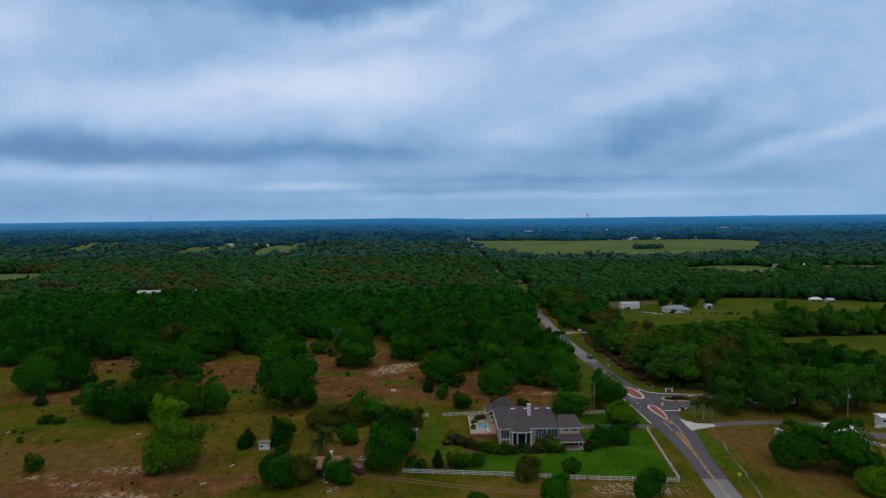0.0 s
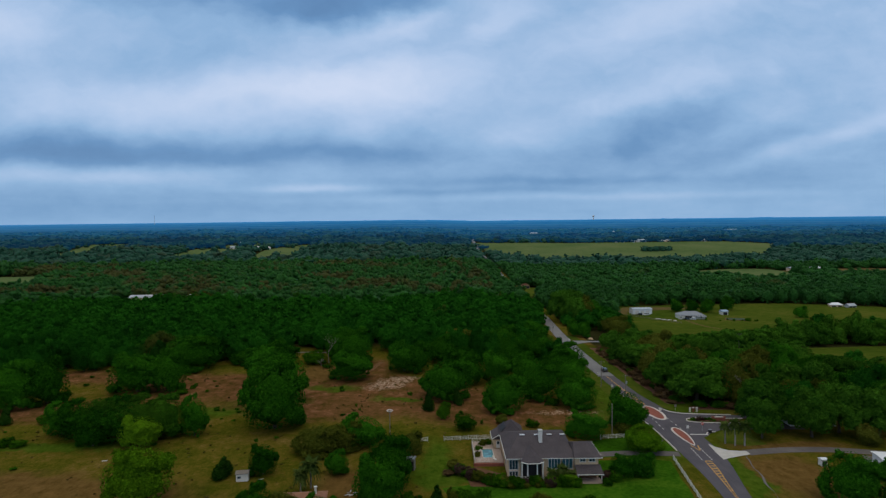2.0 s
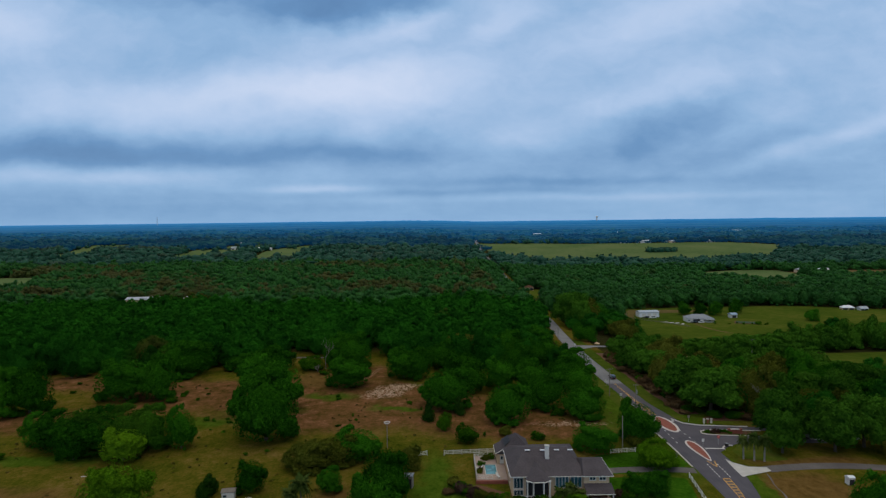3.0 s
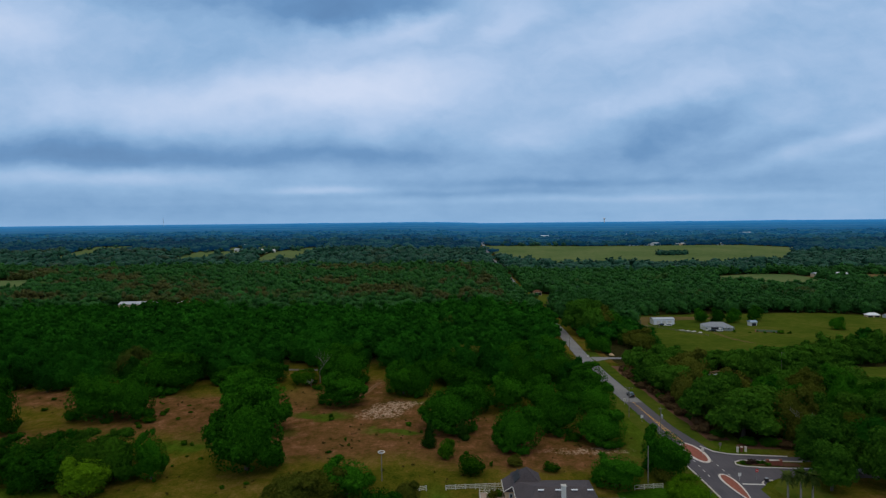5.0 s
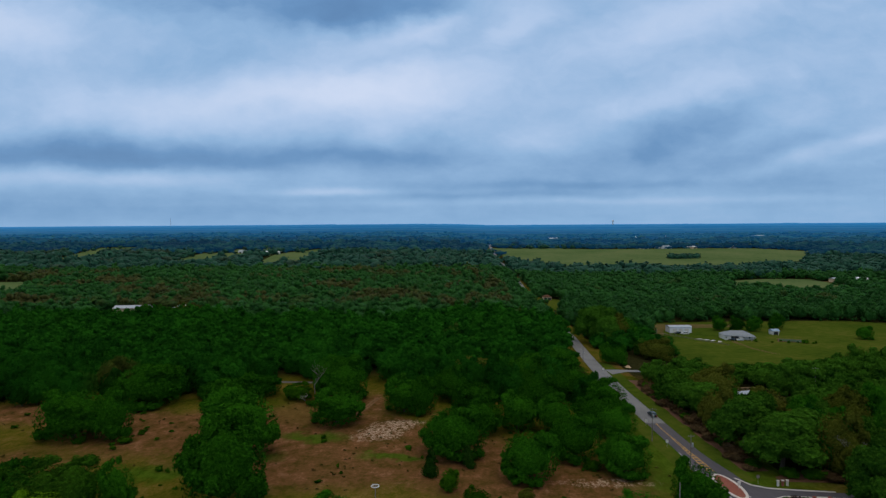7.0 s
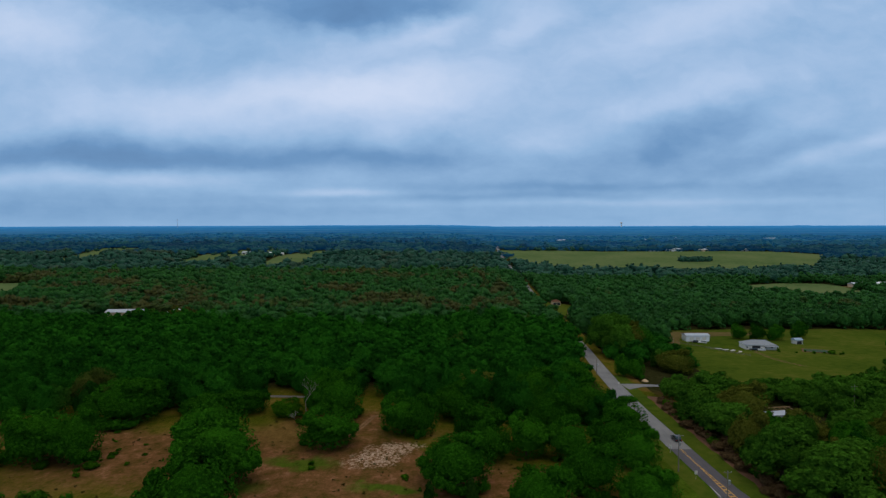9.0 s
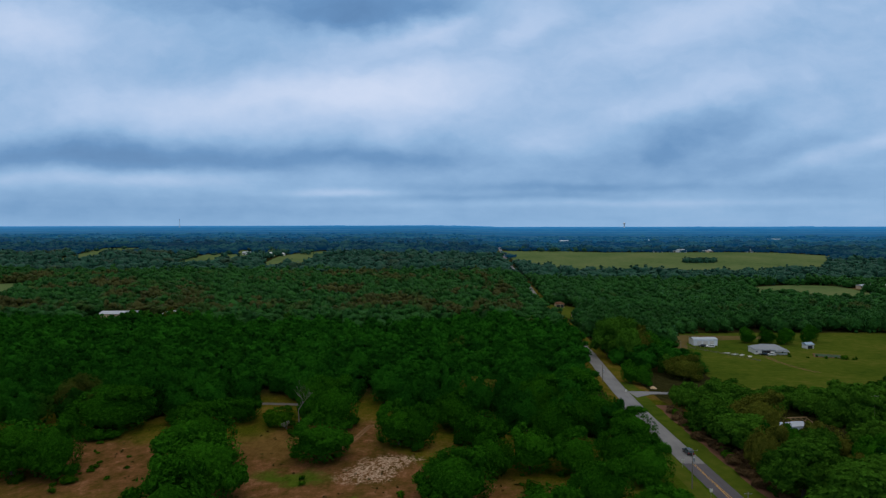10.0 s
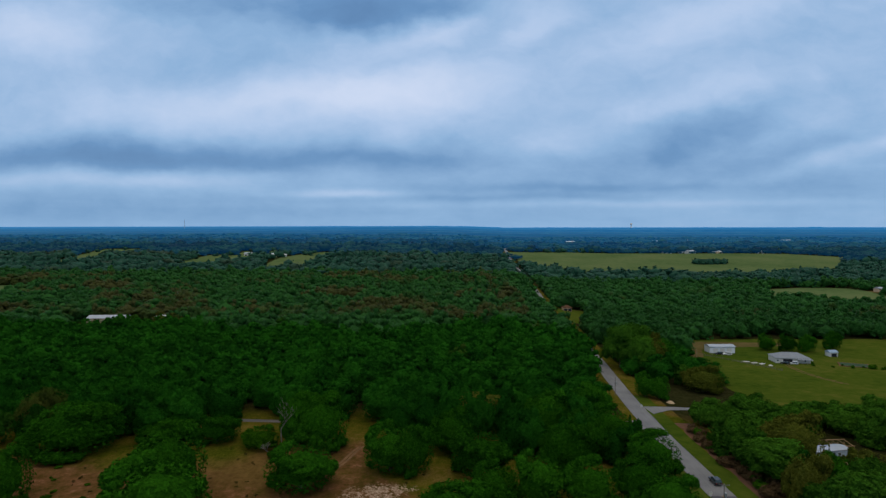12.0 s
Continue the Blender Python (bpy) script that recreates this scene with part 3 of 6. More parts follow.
# junction mouth and divided side road
sheet("road", [(72.5, 232), (75.2, 227.6), (79, 225.6), (94, 223.6), (110, 222), (110, 219.0), (94, 220.4), (82, 221.8), (77.2, 219.8), (77.6, 217.6), (83, 216.4), (91, 215.6), (110, 214), (110, 209.2), (92, 210.2), (84, 209.6), (80, 207.2), (77.6, 204.4), (74.5, 202), (72.5, 204)], M_ROAD, 0.05, "new dark asphalt side road with a median", 6)
# driveways and paths
ribbon("driveway", np.linspace(64.5, 40, 12), 191.3 + 1.2 * np.sin(np.linspace(0, 3, 12)), -1.7, 1.7, M_LANE, 0.03, "grey asphalt driveway to the house")
sheet("driveway_apron", [(75.4, 198.6), (74.6, 187.0), (76.5, 187.9), (83.6, 190.4), (83.6, 192.8), (79, 193.4), (76.4, 196.2)], M_CONCRETE, 0.06, "pale concrete driveway apron", 5)
k = np.linspace(0, 1, 24)
ribbon("driveway", 83 + 42 * k, 191.6 + 2.6 * np.sin(k * 3.0) - 4 * k * k, -1.9, 1.9, M_LANE, 0.03, "asphalt lane to the farm buildings")
ribbon("driveway", 112 + 26 * k, 186 - 10 * k, -3.0, 3.0, M_LANE, 0.04, "asphalt lane beside the white trailer")
ribbon("path", 81.5 - 9.4 * k + 0.25 * np.sin(k * 31), 188.8 - 48 * k, -0.20 + 0.16 * np.sin(k * 17), 0.14 + 0.16 * np.sin(k * 23), M_LANE, 0.03, "broken gravel footpath across the grass")
ribbon("path", 117 + 6 * k, 184 - 14 * k + 3 * k * k, -0.8, 0.8, M_CONCRETE, 0.05, "pale curved concrete path")
for off in (-0.75, 0.75):
    ribbon("track", -34 + 62 * k, 161 - 15 * k + off + np.sin(k * 7) * 0.8, -0.28, 0.28, M_TRACK, 0.012, "worn sandy wheel track in the pasture")
    ribbon("track", -35 + 7.5 * k + 0.7 * np.sin(k * 5) + off * 0.8, 284 + 22 * k + off * 0.2, -0.42, 0.42, M_TRACK, 0.012, "worn sandy wheel track in the pasture")
    ribbon("track", 176 - 5 * np.sin(k * 2.4) + 7 * k + off * 1.2, 464 - 48 * k, -0.3, 0.3, M_TRACK, 0.16, "worn sandy track across the paddock")
ribbon("path", -96 + 40 * k, 328.4 + 0.5 * np.sin(k * 4), -1.3, 1.3, M_LANE, 0.05, "grey lane behind the pasture trees")
sheet("driveway", [(69.0, 355), (76, 356.3), (94, 358.5), (94, 355.7), (78, 352.1), (70.4, 345.5)], M_OLD_ROAD, 0.07, "grey side lane meeting the road", 6)
sheet("driveway", [(63.4, 338), (57, 334), (51, 334.5), (51, 331), (58, 330), (62.8, 326)], M_OLD_ROAD, 0.07, "pale side lane meeting the road", 6)
sheet("yard", [(74, 570), (96, 572), (100, 650), (84, 652), (74, 640)], M_PADDOCK, 0.2, "open house yard beside the road", 14)

ribbon("track", 462 + 150 * k, 822 - 78 * k + 6 * np.sin(k * 5), -1.6, 1.6, M_SAND, 0.45, "pale dirt track over the dry field")

# lines on the road
def stripe(name, y0, y1, off, width, material, label):
    xs, ys = along(y0, y1, 3)
    return ribbon(name, xs, ys, off - width / 2, off + width / 2, material, 0.075, label)


for off in (-0.17, 0.17):
    stripe("centre_line", 120, 168, off, 0.13, M_YELLOW, "yellow double centre line")
    stripe("centre_line", 262, 276, off, 0.13, M_YELLOW, "yellow double centre line")
xs, ys = along(166, 186, 2)
spread = 0.2 + 0.62 * ease((ys - 166) / 18)
ribbon("gore_line", xs, ys, -spread - 0.1, -spread + 0.1, M_YELLOW, 0.075, "yellow hatched gore edge")
ribbon("gore_line", xs, ys, spread - 0.1, spread + 0.1, M_YELLOW, 0.075, "yellow hatched gore edge")
for y in np.arange(173, 186, 1.6):
    s = 0.2 + 0.62 * float(ease((y - 166) / 18))
    ribbon("gore_bar", [float(road_x(y)), float(road_x(y + 0.45))], [y, y + 0.45], -s, s, M_YELLOW, 0.075, "yellow hatch bar on the road")
xs, ys = along(236, 262, 2)
spread = 0.2 + 0.62 * ease((262 - ys) / 24)
for side in (-1, 1):
    ribbon("gore_line", xs, ys, side * spread - 0.1, side * spread + 0.1, M_YELLOW, 0.078, "yellow hatched gore edge")
for y in np.arange(238, 254, 1.9):
    s = 0.2 + 0.62 * float(ease((262 - y) / 24))
    ribbon("gore_bar", [float(road_x(y)), float(road_x(y + 0.5))], [y, y + 0.5], -s, s, M_YELLOW, 0.078, "yellow hatch bar on the road")
xs, ys = along(228, 250, 3)
ribbon("edge_line", xs, ys, -3.0 - 1.6 * (1 - ease((ys - 226) / 22)), -2.85 - 1.6 * (1 - ease((ys - 226) / 22)), M_LINE, 0.076, "thin white road edge line")
for y in np.arange(187, 195.5, 1.5):
    for off in (-1.3, 1.3):
        stripe("lane_dash", y, y + 0.7, off, 0.3, M_LINE, "short pale lane dash")
for y in np.arange(211, 226, 3.2):
    for off in (-3.0, 2.4):
        stripe("lane_dash", y, y + 1.1, off + 0.25 * (y - 211) / 4 * (1 if off < 0 else 0), 0.22, M_LINE, "short pale lane dash")
ribbon("stop_line", [73.4, 78.4], [206.4, 206.0], -0.3, 0.3, M_LINE, 0.075, "white stop line at the side road")


def teardrop(cx, y0, y1, half, grow):
    """Outline of a traffic island, pointed at one end and rounded at the other."""
    pts = []
    for i in range(28):
        a = 2 * math.pi * i / 28
        s, c = math.sin(a), math.cos(a)
        v = 0.5 + 0.5 * c
        y = y0 + (y1 - y0) * (0.5 + 0.5 * c)
        pts.append((float(road_x(y)) + cx + grow * half * s * (0.42 + 0.58 * v if y1 > y0 else 1), y + (grow - 1) * half * c * (1 if y1 > y0 else -1)))
    return pts


def traffic_island(cx, y0, y1, half):
    isle = thing("traffic_island", 0, 0, 0, 0, "raised traffic island with red brick paving and pale kerb", "traffic island", "islands at the junction", "structure")
    part("kerb", slab(bmesh.new(), teardrop(cx, y0, y1, half, 1.0), 0.04, 0.20), M_KERB, isle)
    part("paving", slab(bmesh.new(), teardrop(cx, y0, y1, half, 0.70), 0.05, 0.225), M_BRICK, isle, "red brick paving")


traffic_island(0.4, 234.6, 219.6, 2.8)
traffic_island(0.5, 197.2, 212.4, 2.4)
for off in (-0.5, 1.5):
    xs, ys = along(193.6, 197.5, 1)
    ribbon("island_nose", xs, ys, off + (1.0 - (off + 0.5)) * (1 - (ys - 193.6) / 3.9) * 0.9 - 0.14, off + (1.0 - (off + 0.5)) * (1 - (ys - 193.6) / 3.9) * 0.9 + 0.14, M_YELLOW, 0.08, "yellow island nose marking")


def kerb_line(px, py):
    ribbon("kerb", px, py, -0.17, 0.17, M_KERB, 0.17, "low pale concrete kerb", 0.25)


ang = np.linspace(-0.2, 1.75, 12)
kerb_line(82.0 - 3.0 * np.sin(ang) - 0.6, 206.8 + 2.6 * np.cos(ang) - 1.0)
kerb_line(np.array([73.2, 75.4, 79.0, 86.0, 94.0]), np.array([232.2, 228.0, 226.0, 224.9, 223.9]))
kerb_line(np.array([77.4, 78.0, 80.2, 84, 90, 96]), np.array([218.6, 220.4, 221.4, 221.2, 220.6, 220.1]))
kerb_line(np.array([77.4, 79.0, 83, 90, 96]), np.array([218.6, 217.4, 216.6, 215.9, 215.4]))
ys = np.linspace(193.5, 232, 20)
kerb_line(road_x(ys) - 3.4 - 2.5 * ease((ys - 162) / 34) * (1 - ease((ys - 226) / 26)), ys)


# ---------------------------------------------------------------- trees
ICO = bmesh.new()
bmesh.ops.create_icosphere(ICO, subdivisions=1, radius=1.0)
ICO_V = np.array([v.co[:] for v in ICO.verts])
ICO_F = np.array([[v.index for v in f.verts] for f in ICO.faces])
ICO.free()


def sprays(rng, centres, radii, n, size, floor=0.06, lift=0.25):
    """Small leaf sprays over the outside of a heap of lobes: vertices and triangles."""
    flat_r = radii[:, 0]
    share = flat_r ** 2 / np.sum(flat_r ** 2)
    pts, ways = [], []
    while sum(len(p) for p in pts) < n:
        k = rng.choice(len(radii), n * 2, p=share)
        d = rng.normal(size=(n * 2, 3))
        d /= np.linalg.norm(d, axis=1)[:, None]
        p = centres[k] + d * radii[k] * (rng.uniform(0.86, 1.08, n * 2) + 0.06 * (rng.random(n * 2) < 0.15))[:, None]
        far = np.linalg.norm((p[:, None] - centres[None]) / radii[None], axis=2)
        ok = (np.min(far, axis=1) > 0.80) & (p[:, 2] > floor) & (d[:, 2] > -0.75)
        pts.append(p[ok])
        ways.append(d[ok])
    p, d = np.concatenate(pts)[:n], np.concatenate(ways)[:n]
    nrm = d * 1.0 + rng.normal(size=(n, 3)) * 0.5 + np.array([0, 0, lift])
    nrm /= np.linalg.norm(nrm, axis=1)[:, None]
    a = np.cross(nrm, rng.normal(size=(n, 3)))
    a /= np.linalg.norm(a, axis=1)[:, None]
    b = np.cross(nrm, a)
    s = (size * rng.uniform(0.55, 1.45, n))[:, None] * np.array([1, 1, radii[-1, 2] / flat_r[-1]])
    v = np.stack([p + a * s * 1.25, p + b * s * 0.95 - a * s * 0.5, p - b * s * 0.95 - a * s * 0.5], 1)
    return v.reshape(-1, 3), np.arange(3 * n).reshape(-1, 3)


def cores(rng, centres, radii, shrink=0.86):
    vs, ts = [], []
    for c, r in zip(centres, radii):
        v = ICO_V * (1 + rng.uniform(-0.12, 0.12, (len(ICO_V), 1))) * r * shrink + c
        v[:, 2] = np.maximum(v[:, 2], 0.03)
        ts.append(ICO_F + len(ICO_V) * len(vs))
        vs.append(v)
    return np.concatenate(vs), np.concatenate(ts)


def heap(rng, form, lobes, squat=0.6):
    """Lobes of a crown about 1 wide to each side and 1 high; the outer clumps are as round as the finished tree leaves them."""
    c, r = [], []
    if form == "cone":
        for i in range(lobes):
            z = 0.10 + 0.80 * i / (lobes - 1)
            w = 0.70 * (1 - z) ** 0.8
            a = rng.uniform(0, 6.28)
            c.append((w * 0.5 * math.cos(a), w * 0.5 * math.sin(a), z))
            r.append(0.12 + 0.42 * (1 - z))
    elif form == "tall":
        c.append((0, 0, 0.55))
        r.append(0.40)
        for i in range(lobes):
            a, z = rng.uniform(0, 6.28), rng.uniform(0.30, 0.88)
            q = rng.uniform(0.25, 0.62) * (1.1 - 0.5 * z)
            c.append((q * math.cos(a), q * math.sin(a), z))
            r.append(rng.uniform(0.17, 0.30))
    else:
        # clumps spread evenly over a dome that comes down nearly to the ground
        c.append((0, 0, 0.42))
        r.append(0.56 if form == "billow" else 0.82 if form == "round" else 0.76)
        for i in range(lobes):
            h = 0.06 + 0.86 * ((i * 0.618 + rng.uniform(-0.06, 0.06)) % 1.0)
            a = i * 2.399 + rng.uniform(-0.4, 0.4)
            side = 0.84 + 0.16 * min(1, h / 0.3) if h < 0.36 else math.sqrt(max(0.0, 1 - ((h - 0.36) / 0.66) ** 2))
            q = side * (rng.uniform(0.70, 0.85) if form == "round" else rng.uniform(0.60, 0.76))
            c.append((q * math.cos(a), q * math.sin(a), h))
            r.append(rng.uniform(0.10, 0.19) if form == "round" else rng.uniform(0.22, 0.34) if form == "billow" else rng.uniform(0.15, 0.25))
    r = np.array(r)[:, None] * np.array([[1.0, 1.0, squat]])
    if form != "cone":
        r[0, 2] = 0.40 if form == "tall" else 0.45
    return np.array(c), r


def squash(v, form):
    v = v.copy()
    lo, hi = 0.0, v[:, 2].max()
    v[:, 2] = (v[:, 2] - lo) / (hi - lo)
    v[:, :2] /= np.percentile(np.abs(v[:, :2]), 99)
    return v


def crown_data(seed, form, lobes, n, size):
    rng = np.random.default_rng(seed)
    c, r = heap(rng, form, lobes)
    v0, t0 = cores(rng, c, r)
    v1, t1 = sprays(rng, c, r, n, size)
    v = squash(np.concatenate([v0, v1]), form)
    return v, np.concatenate([t0, t1 + len(v0)])


def crown_mesh(name, seed, form, lobes, n, size, material):
    return raw_mesh(name, *crown_data(seed, form, lobes, n, size), [material])


def trunk_mesh(name, seed, material, limbs=6, top=0.62, r=0.055):
    rng = random.Random(seed)
    bm = bmesh.new()
    rod(bm, (0, 0, -0.02), (0.03, 0.02, 0.25), r * 1.25, r * 0.85, 7)
    rod(bm, (0.03, 0.02, 0.25), (0.0, 0.04, top), r * 0.85, r * 0.4, 7)
    for i in range(limbs):
        a = i * 2.4 + rng.uniform(-0.4, 0.4)
        z = rng.uniform(0.16, 0.42)
        q = rng.uniform(0.22, 0.42)
        rod(bm, (0.03, 0.02, z), (q * math.cos(a), q * math.sin(a), z + rng.uniform(0.10, 0.22)), r * 0.5, r * 0.15, 5)
    me = bpy.data.meshes.new(name)
    bm.to_mesh(me)
    bm.free()
    me.materials.append(material)
    return me


TRUNKS = [trunk_mesh("trunk", s, M_BARK) for s in range(3)]
KINDS = {
    # kind: crowns, name, label
    "oak": ([crown_mesh("crown", 10 + s, "round", 60, 4600, 0.030, M_OAK) for s in range(7)], "tree", "broad dark green live oak with a low dense crown"),
    "light": ([crown_mesh("crown", 30 + s, "round", 60, 5000, 0.029, M_LIGHT) for s in range(2)], "tree", "round fresh green tree in the dry pasture"),
    "olive": ([crown_mesh("crown", 40 + s, "round", 60, 3300, 0.034, M_OLIVE) for s in range(3)], "tree", "olive brown tree with a thin spreading crown"),
    "cedar": ([crown_mesh("crown", 50 + s, "cone", 12, 1500, 0.050, M_CEDAR) for s in range(2)], "tree", "dark conical evergreen tree standing in grass"),
    "bush": ([crown_mesh("crown", 60 + s, "round", 26, 1200, 0.056, M_BUSH) for s in range(3)], "bush", "rounded dark green bush"),
    "plum": ([crown_mesh("crown", 66 + s, "round", 20, 800, 0.065, M_PLUM) for s in range(1)], "bush", "dark purple-leaved garden shrub"),
    "dry": ([crown_mesh("crown", 68 + s, "round", 20, 800, 0.065, M_DRY) for s in range(1)], "bush", "low brown dry thicket"),
    "wood": ([crown_mesh("crown", 70 + s, "dome" if s % 3 else "round", 38, 2300, 0.042, M_WOOD) for s in range(9)], "tree", "dark green woodland tree in a closed canopy"),
    "tall": ([crown_mesh("crown", 90 + s, "tall", 44, 3200, 0.036, M_TALL) for s in range(4)], "tree", "tall dark green tree with a loose crown"),
}
plant_rng = random.Random(7)


def plant(kind, x, y, high, wide, group=""):
    crowns, name, label = KINDS[kind]
    i = plant_rng.randrange(len(crowns))
    root = new(name)
    root.matrix_basis = pose(x, y, at(x, y), 0, 0, plant_rng.uniform(0, 360)) @ Matrix.Diagonal((wide / 2, wide / 2 * plant_rng.uniform(0.88, 1.12), high, 1))
    tagged(root, label, "bush" if name == "bush" else "tree", group)
    crown = new("crown", crowns[i])
    crown.parent = root
    if name != "bush":
        trunk = new("trunk", TRUNKS[i % 3])
        trunk.parent = root
    return root


# trees that stand by themselves: kind, x, y, height, width
PASTURE_WEST = [
    ("oak", -155, 243, 17.5, 20), ("oak", -145, 247, 17.5, 15), ("cedar", -144, 224.5, 5.7, 5.2), ("bush", -146, 243, 2.2, 4.4), ("bush", -131.5, 225, 3.0, 4.6),
    ("bush", -130, 204.5, 2.8, 5.4), ("bush", -126, 204, 2.2, 4.8), ("oak", -119, 262, 16, 21), ("oak", -107, 262, 14, 13), ("oak", -111, 211, 11.5, 15),
    ("oak", -98, 208, 13, 16), ("oak", -87, 212, 12, 13.5), ("oak", -77, 211.5, 11.8, 7.8), ("light", -89.5, 202.8, 9.0, 11.5), ("light", -72, 166.2, 14.6, 16.4),
    ("oak", -119, 214, 9.5, 10), ("oak", -93, 210, 12, 13), ("oak", -105, 210, 12, 13.5), ("oak", -104, 204, 8.5, 9),
]
PASTURE_MID = [
    ("bush", -108.3, 165, 5.2, 4.8), ("oak", -54, 217.2, 21.5, 20), ("oak", -60.5, 245.5, 19.5, 20), ("oak", -70, 270, 18, 19), ("cedar", -57, 180, 5.5, 6.2),
    ("oak", -47.4, 181.8, 7.9, 7.4), ("oak", -41.2, 153.6, 9.0, 8.8), ("olive", -35.5, 155.0, 7.6, 6.6), ("oak", -28.6, 156.5, 5.6, 5.0), ("olive", -36, 197, 7.0, 14), ("olive", -29, 199, 7.4, 11),
    ("oak", -24.5, 202, 8.2, 12), ("oak", -28.2, 181.7, 5.7, 5.9), ("oak", -14.4, 180, 11.0, 11.4), ("oak", -15.7, 161.8, 12.2, 10.8), ("oak", -13, 171, 10.5, 8.5),
    ("olive", -9.2, 195.2, 5.9, 6.0), ("oak", -25.6, 154.4, 6.0, 5.0), ("bush", -9, 163, 3.6, 3.6), ("bush", -6.4, 162, 2.8, 2.8),
]
GARDEN = [
    ("cedar", -2.2, 162.3, 5.3, 3.4), ("olive", 1.5, 162.6, 4.4, 3.5), ("bush", 4.0, 163.3, 3.8, 4.7), ("bush", 8.3, 163.6, 4.2, 4.0), ("olive", 20.3, 155.2, 6.9, 6.4),
    ("oak", 24.5, 140.5, 8.0, 7.1), ("oak", 46.3, 142.4, 8.4, 7.0), ("bush", 33.7, 161.2, 2.6, 2.9), ("bush", 6.8, 143.8, 1.9, 5.2), ("bush", 27.4, 215.2, 2.5, 4.7),
    ("olive", 18.2, 218.9, 2.9, 4.2), ("oak", 41.9, 205.8, 8.0, 12.4), ("olive", 54.6, 209, 3.9, 5.3), ("light", 55.5, 194, 7.0, 11.5), ("oak", 44.8, 177.3, 6.1, 7.4),
    ("oak", 50, 178.8, 5.6, 6.8), ("bush", 42.0, 174.6, 2.6, 3.2), ("bush", 31.5, 157.8, 4.2, 4.4),
]
PASTURE_EAST = [
    ("oak", -38.6, 276.2, 11.2, 18.4), ("oak", -41, 305.6, 16.4, 17.5), ("oak", -17, 288, 13.0, 15), ("oak", -10.5, 287, 13.2, 11), ("oak", 1.2, 249, 14.0, 19),
    ("cedar", -5.3, 233.4, 7.6, 4.8), ("bush", -0.2, 224.5, 6.2, 4.8), ("bush", 6.2, 213.6, 5.6, 7.6), ("oak", 20.6, 231.5, 12.4, 13.4), ("oak", 35, 245.5, 12.5, 13.5),
    ("oak", 46.2, 236, 9.8, 14), ("oak", 56.0, 212, 11.8, 12.0), ("oak", -90, 308, 7.5, 17), ("oak", -74, 308.5, 8.2, 13), ("oak", -113, 298, 16, 26),
    ("cedar", 4.5, 239, 6.5, 4.5), ("bush", -58.5, 304, 6.5, 11), ("bush", -52, 296, 2.0, 4), ("bush", -114, 257, 2.0, 4.0), ("bush", -100, 257, 2.0, 4.2), ("bush", -57.8, 264.5, 2.2, 4.0), ("bush", 38, 238, 2.4, 5), ("bush", 45, 249, 2.6, 5),
]
PASTURE_BACK = [
    ("oak", -48, 311, 15.2, 11.5), ("oak", 7.4, 288, 11.4, 17), ("olive", 7, 326, 12.5, 19), ("oak", 29.4, 318, 14.7, 16), ("oak", 30.8, 292, 12.5, 14),
    ("oak", 45, 331, 14.0, 13), ("oak", 54.2, 289.5, 10.6, 13.4), ("oak", 46, 271, 11.4, 13), ("oak", 33, 268, 11, 12), ("oak", 21, 270, 11.4, 13),
    ("oak", 50.6, 262, 10.4, 12.5), ("oak", 10, 266, 10.5, 11), ("oak", 38, 299, 13, 13), ("oak", 46.5, 309, 12, 13), ("cedar", 56.2, 322.5, 6.2, 2.4), ("bush", 20, 254, 4, 5),
    ("bush", 14, 279, 5, 6), ("oak", -1, 304, 12, 13),
]
EAST_SIDE = [
    ("oak", 91.8, 160.5, 12.6, 13.4), ("oak", 101.8, 156, 12.8, 13.6), ("tall", 101, 221, 13, 12), ("light", 99.5, 144, 7.0, 8.5), ("bush", 104, 145, 6, 8), ("tall", 89, 239, 15.8, 20),
    ("tall", 84.8, 253, 16.5, 17), ("tall", 85, 286, 11.5, 17), ("tall", 98.8, 213, 14.6, 16), ("olive", 102.3, 237, 17.5, 13), ("tall", 98.5, 243, 14.5, 16),
    ("olive", 95.5, 298, 16, 17), ("tall", 93, 202.5, 12.4, 11), ("tall", 108, 203, 15, 14), ("tall", 118, 206, 15.5, 15), ("tall", 128, 203, 14.5, 14),
]
EAST_LINE = [
    ("tall", 138, 206, 15.5, 15), ("olive", 120, 196, 6, 6), ("oak", 74.5, 371, 10, 8), ("oak", 79.5, 369, 9.6, 8.5), ("tall", 78, 428, 22, 17), ("tall", 85, 414, 19, 15), ("olive", 93, 424, 20, 15), ("tall", 90, 442, 22, 16), ("oak", 101, 438, 18, 14), ("oak", 88, 340, 7.5, 8.5),
    ("olive", 104, 390, 11.6, 17), ("dry", 82.5, 306, 3.2, 8), ("dry", 84, 282, 2.8, 7), ("dry", 83, 262, 3, 7), ("bush", 80, 316, 3.2, 5),
    ("bush", 83.5, 311, 3.6, 5), ("oak", 184.9, 506.5, 10.5, 9.2), ("oak", 195.5, 503, 11, 10.5), ("oak", 207.5, 503, 11, 10), ("oak", 227, 511, 12, 11),
    ("oak", 262, 470, 9, 10), ("olive", 102.5, 288, 6.8, 6), ("tall", 110.5, 287, 6.0, 6), ("tall", 117, 285, 7.0, 6), ("bush", 88, 233.5, 2.2, 5), ("bush", 94, 232.8, 2.4, 6), ("dry", 98, 231.5, 2, 7),
]
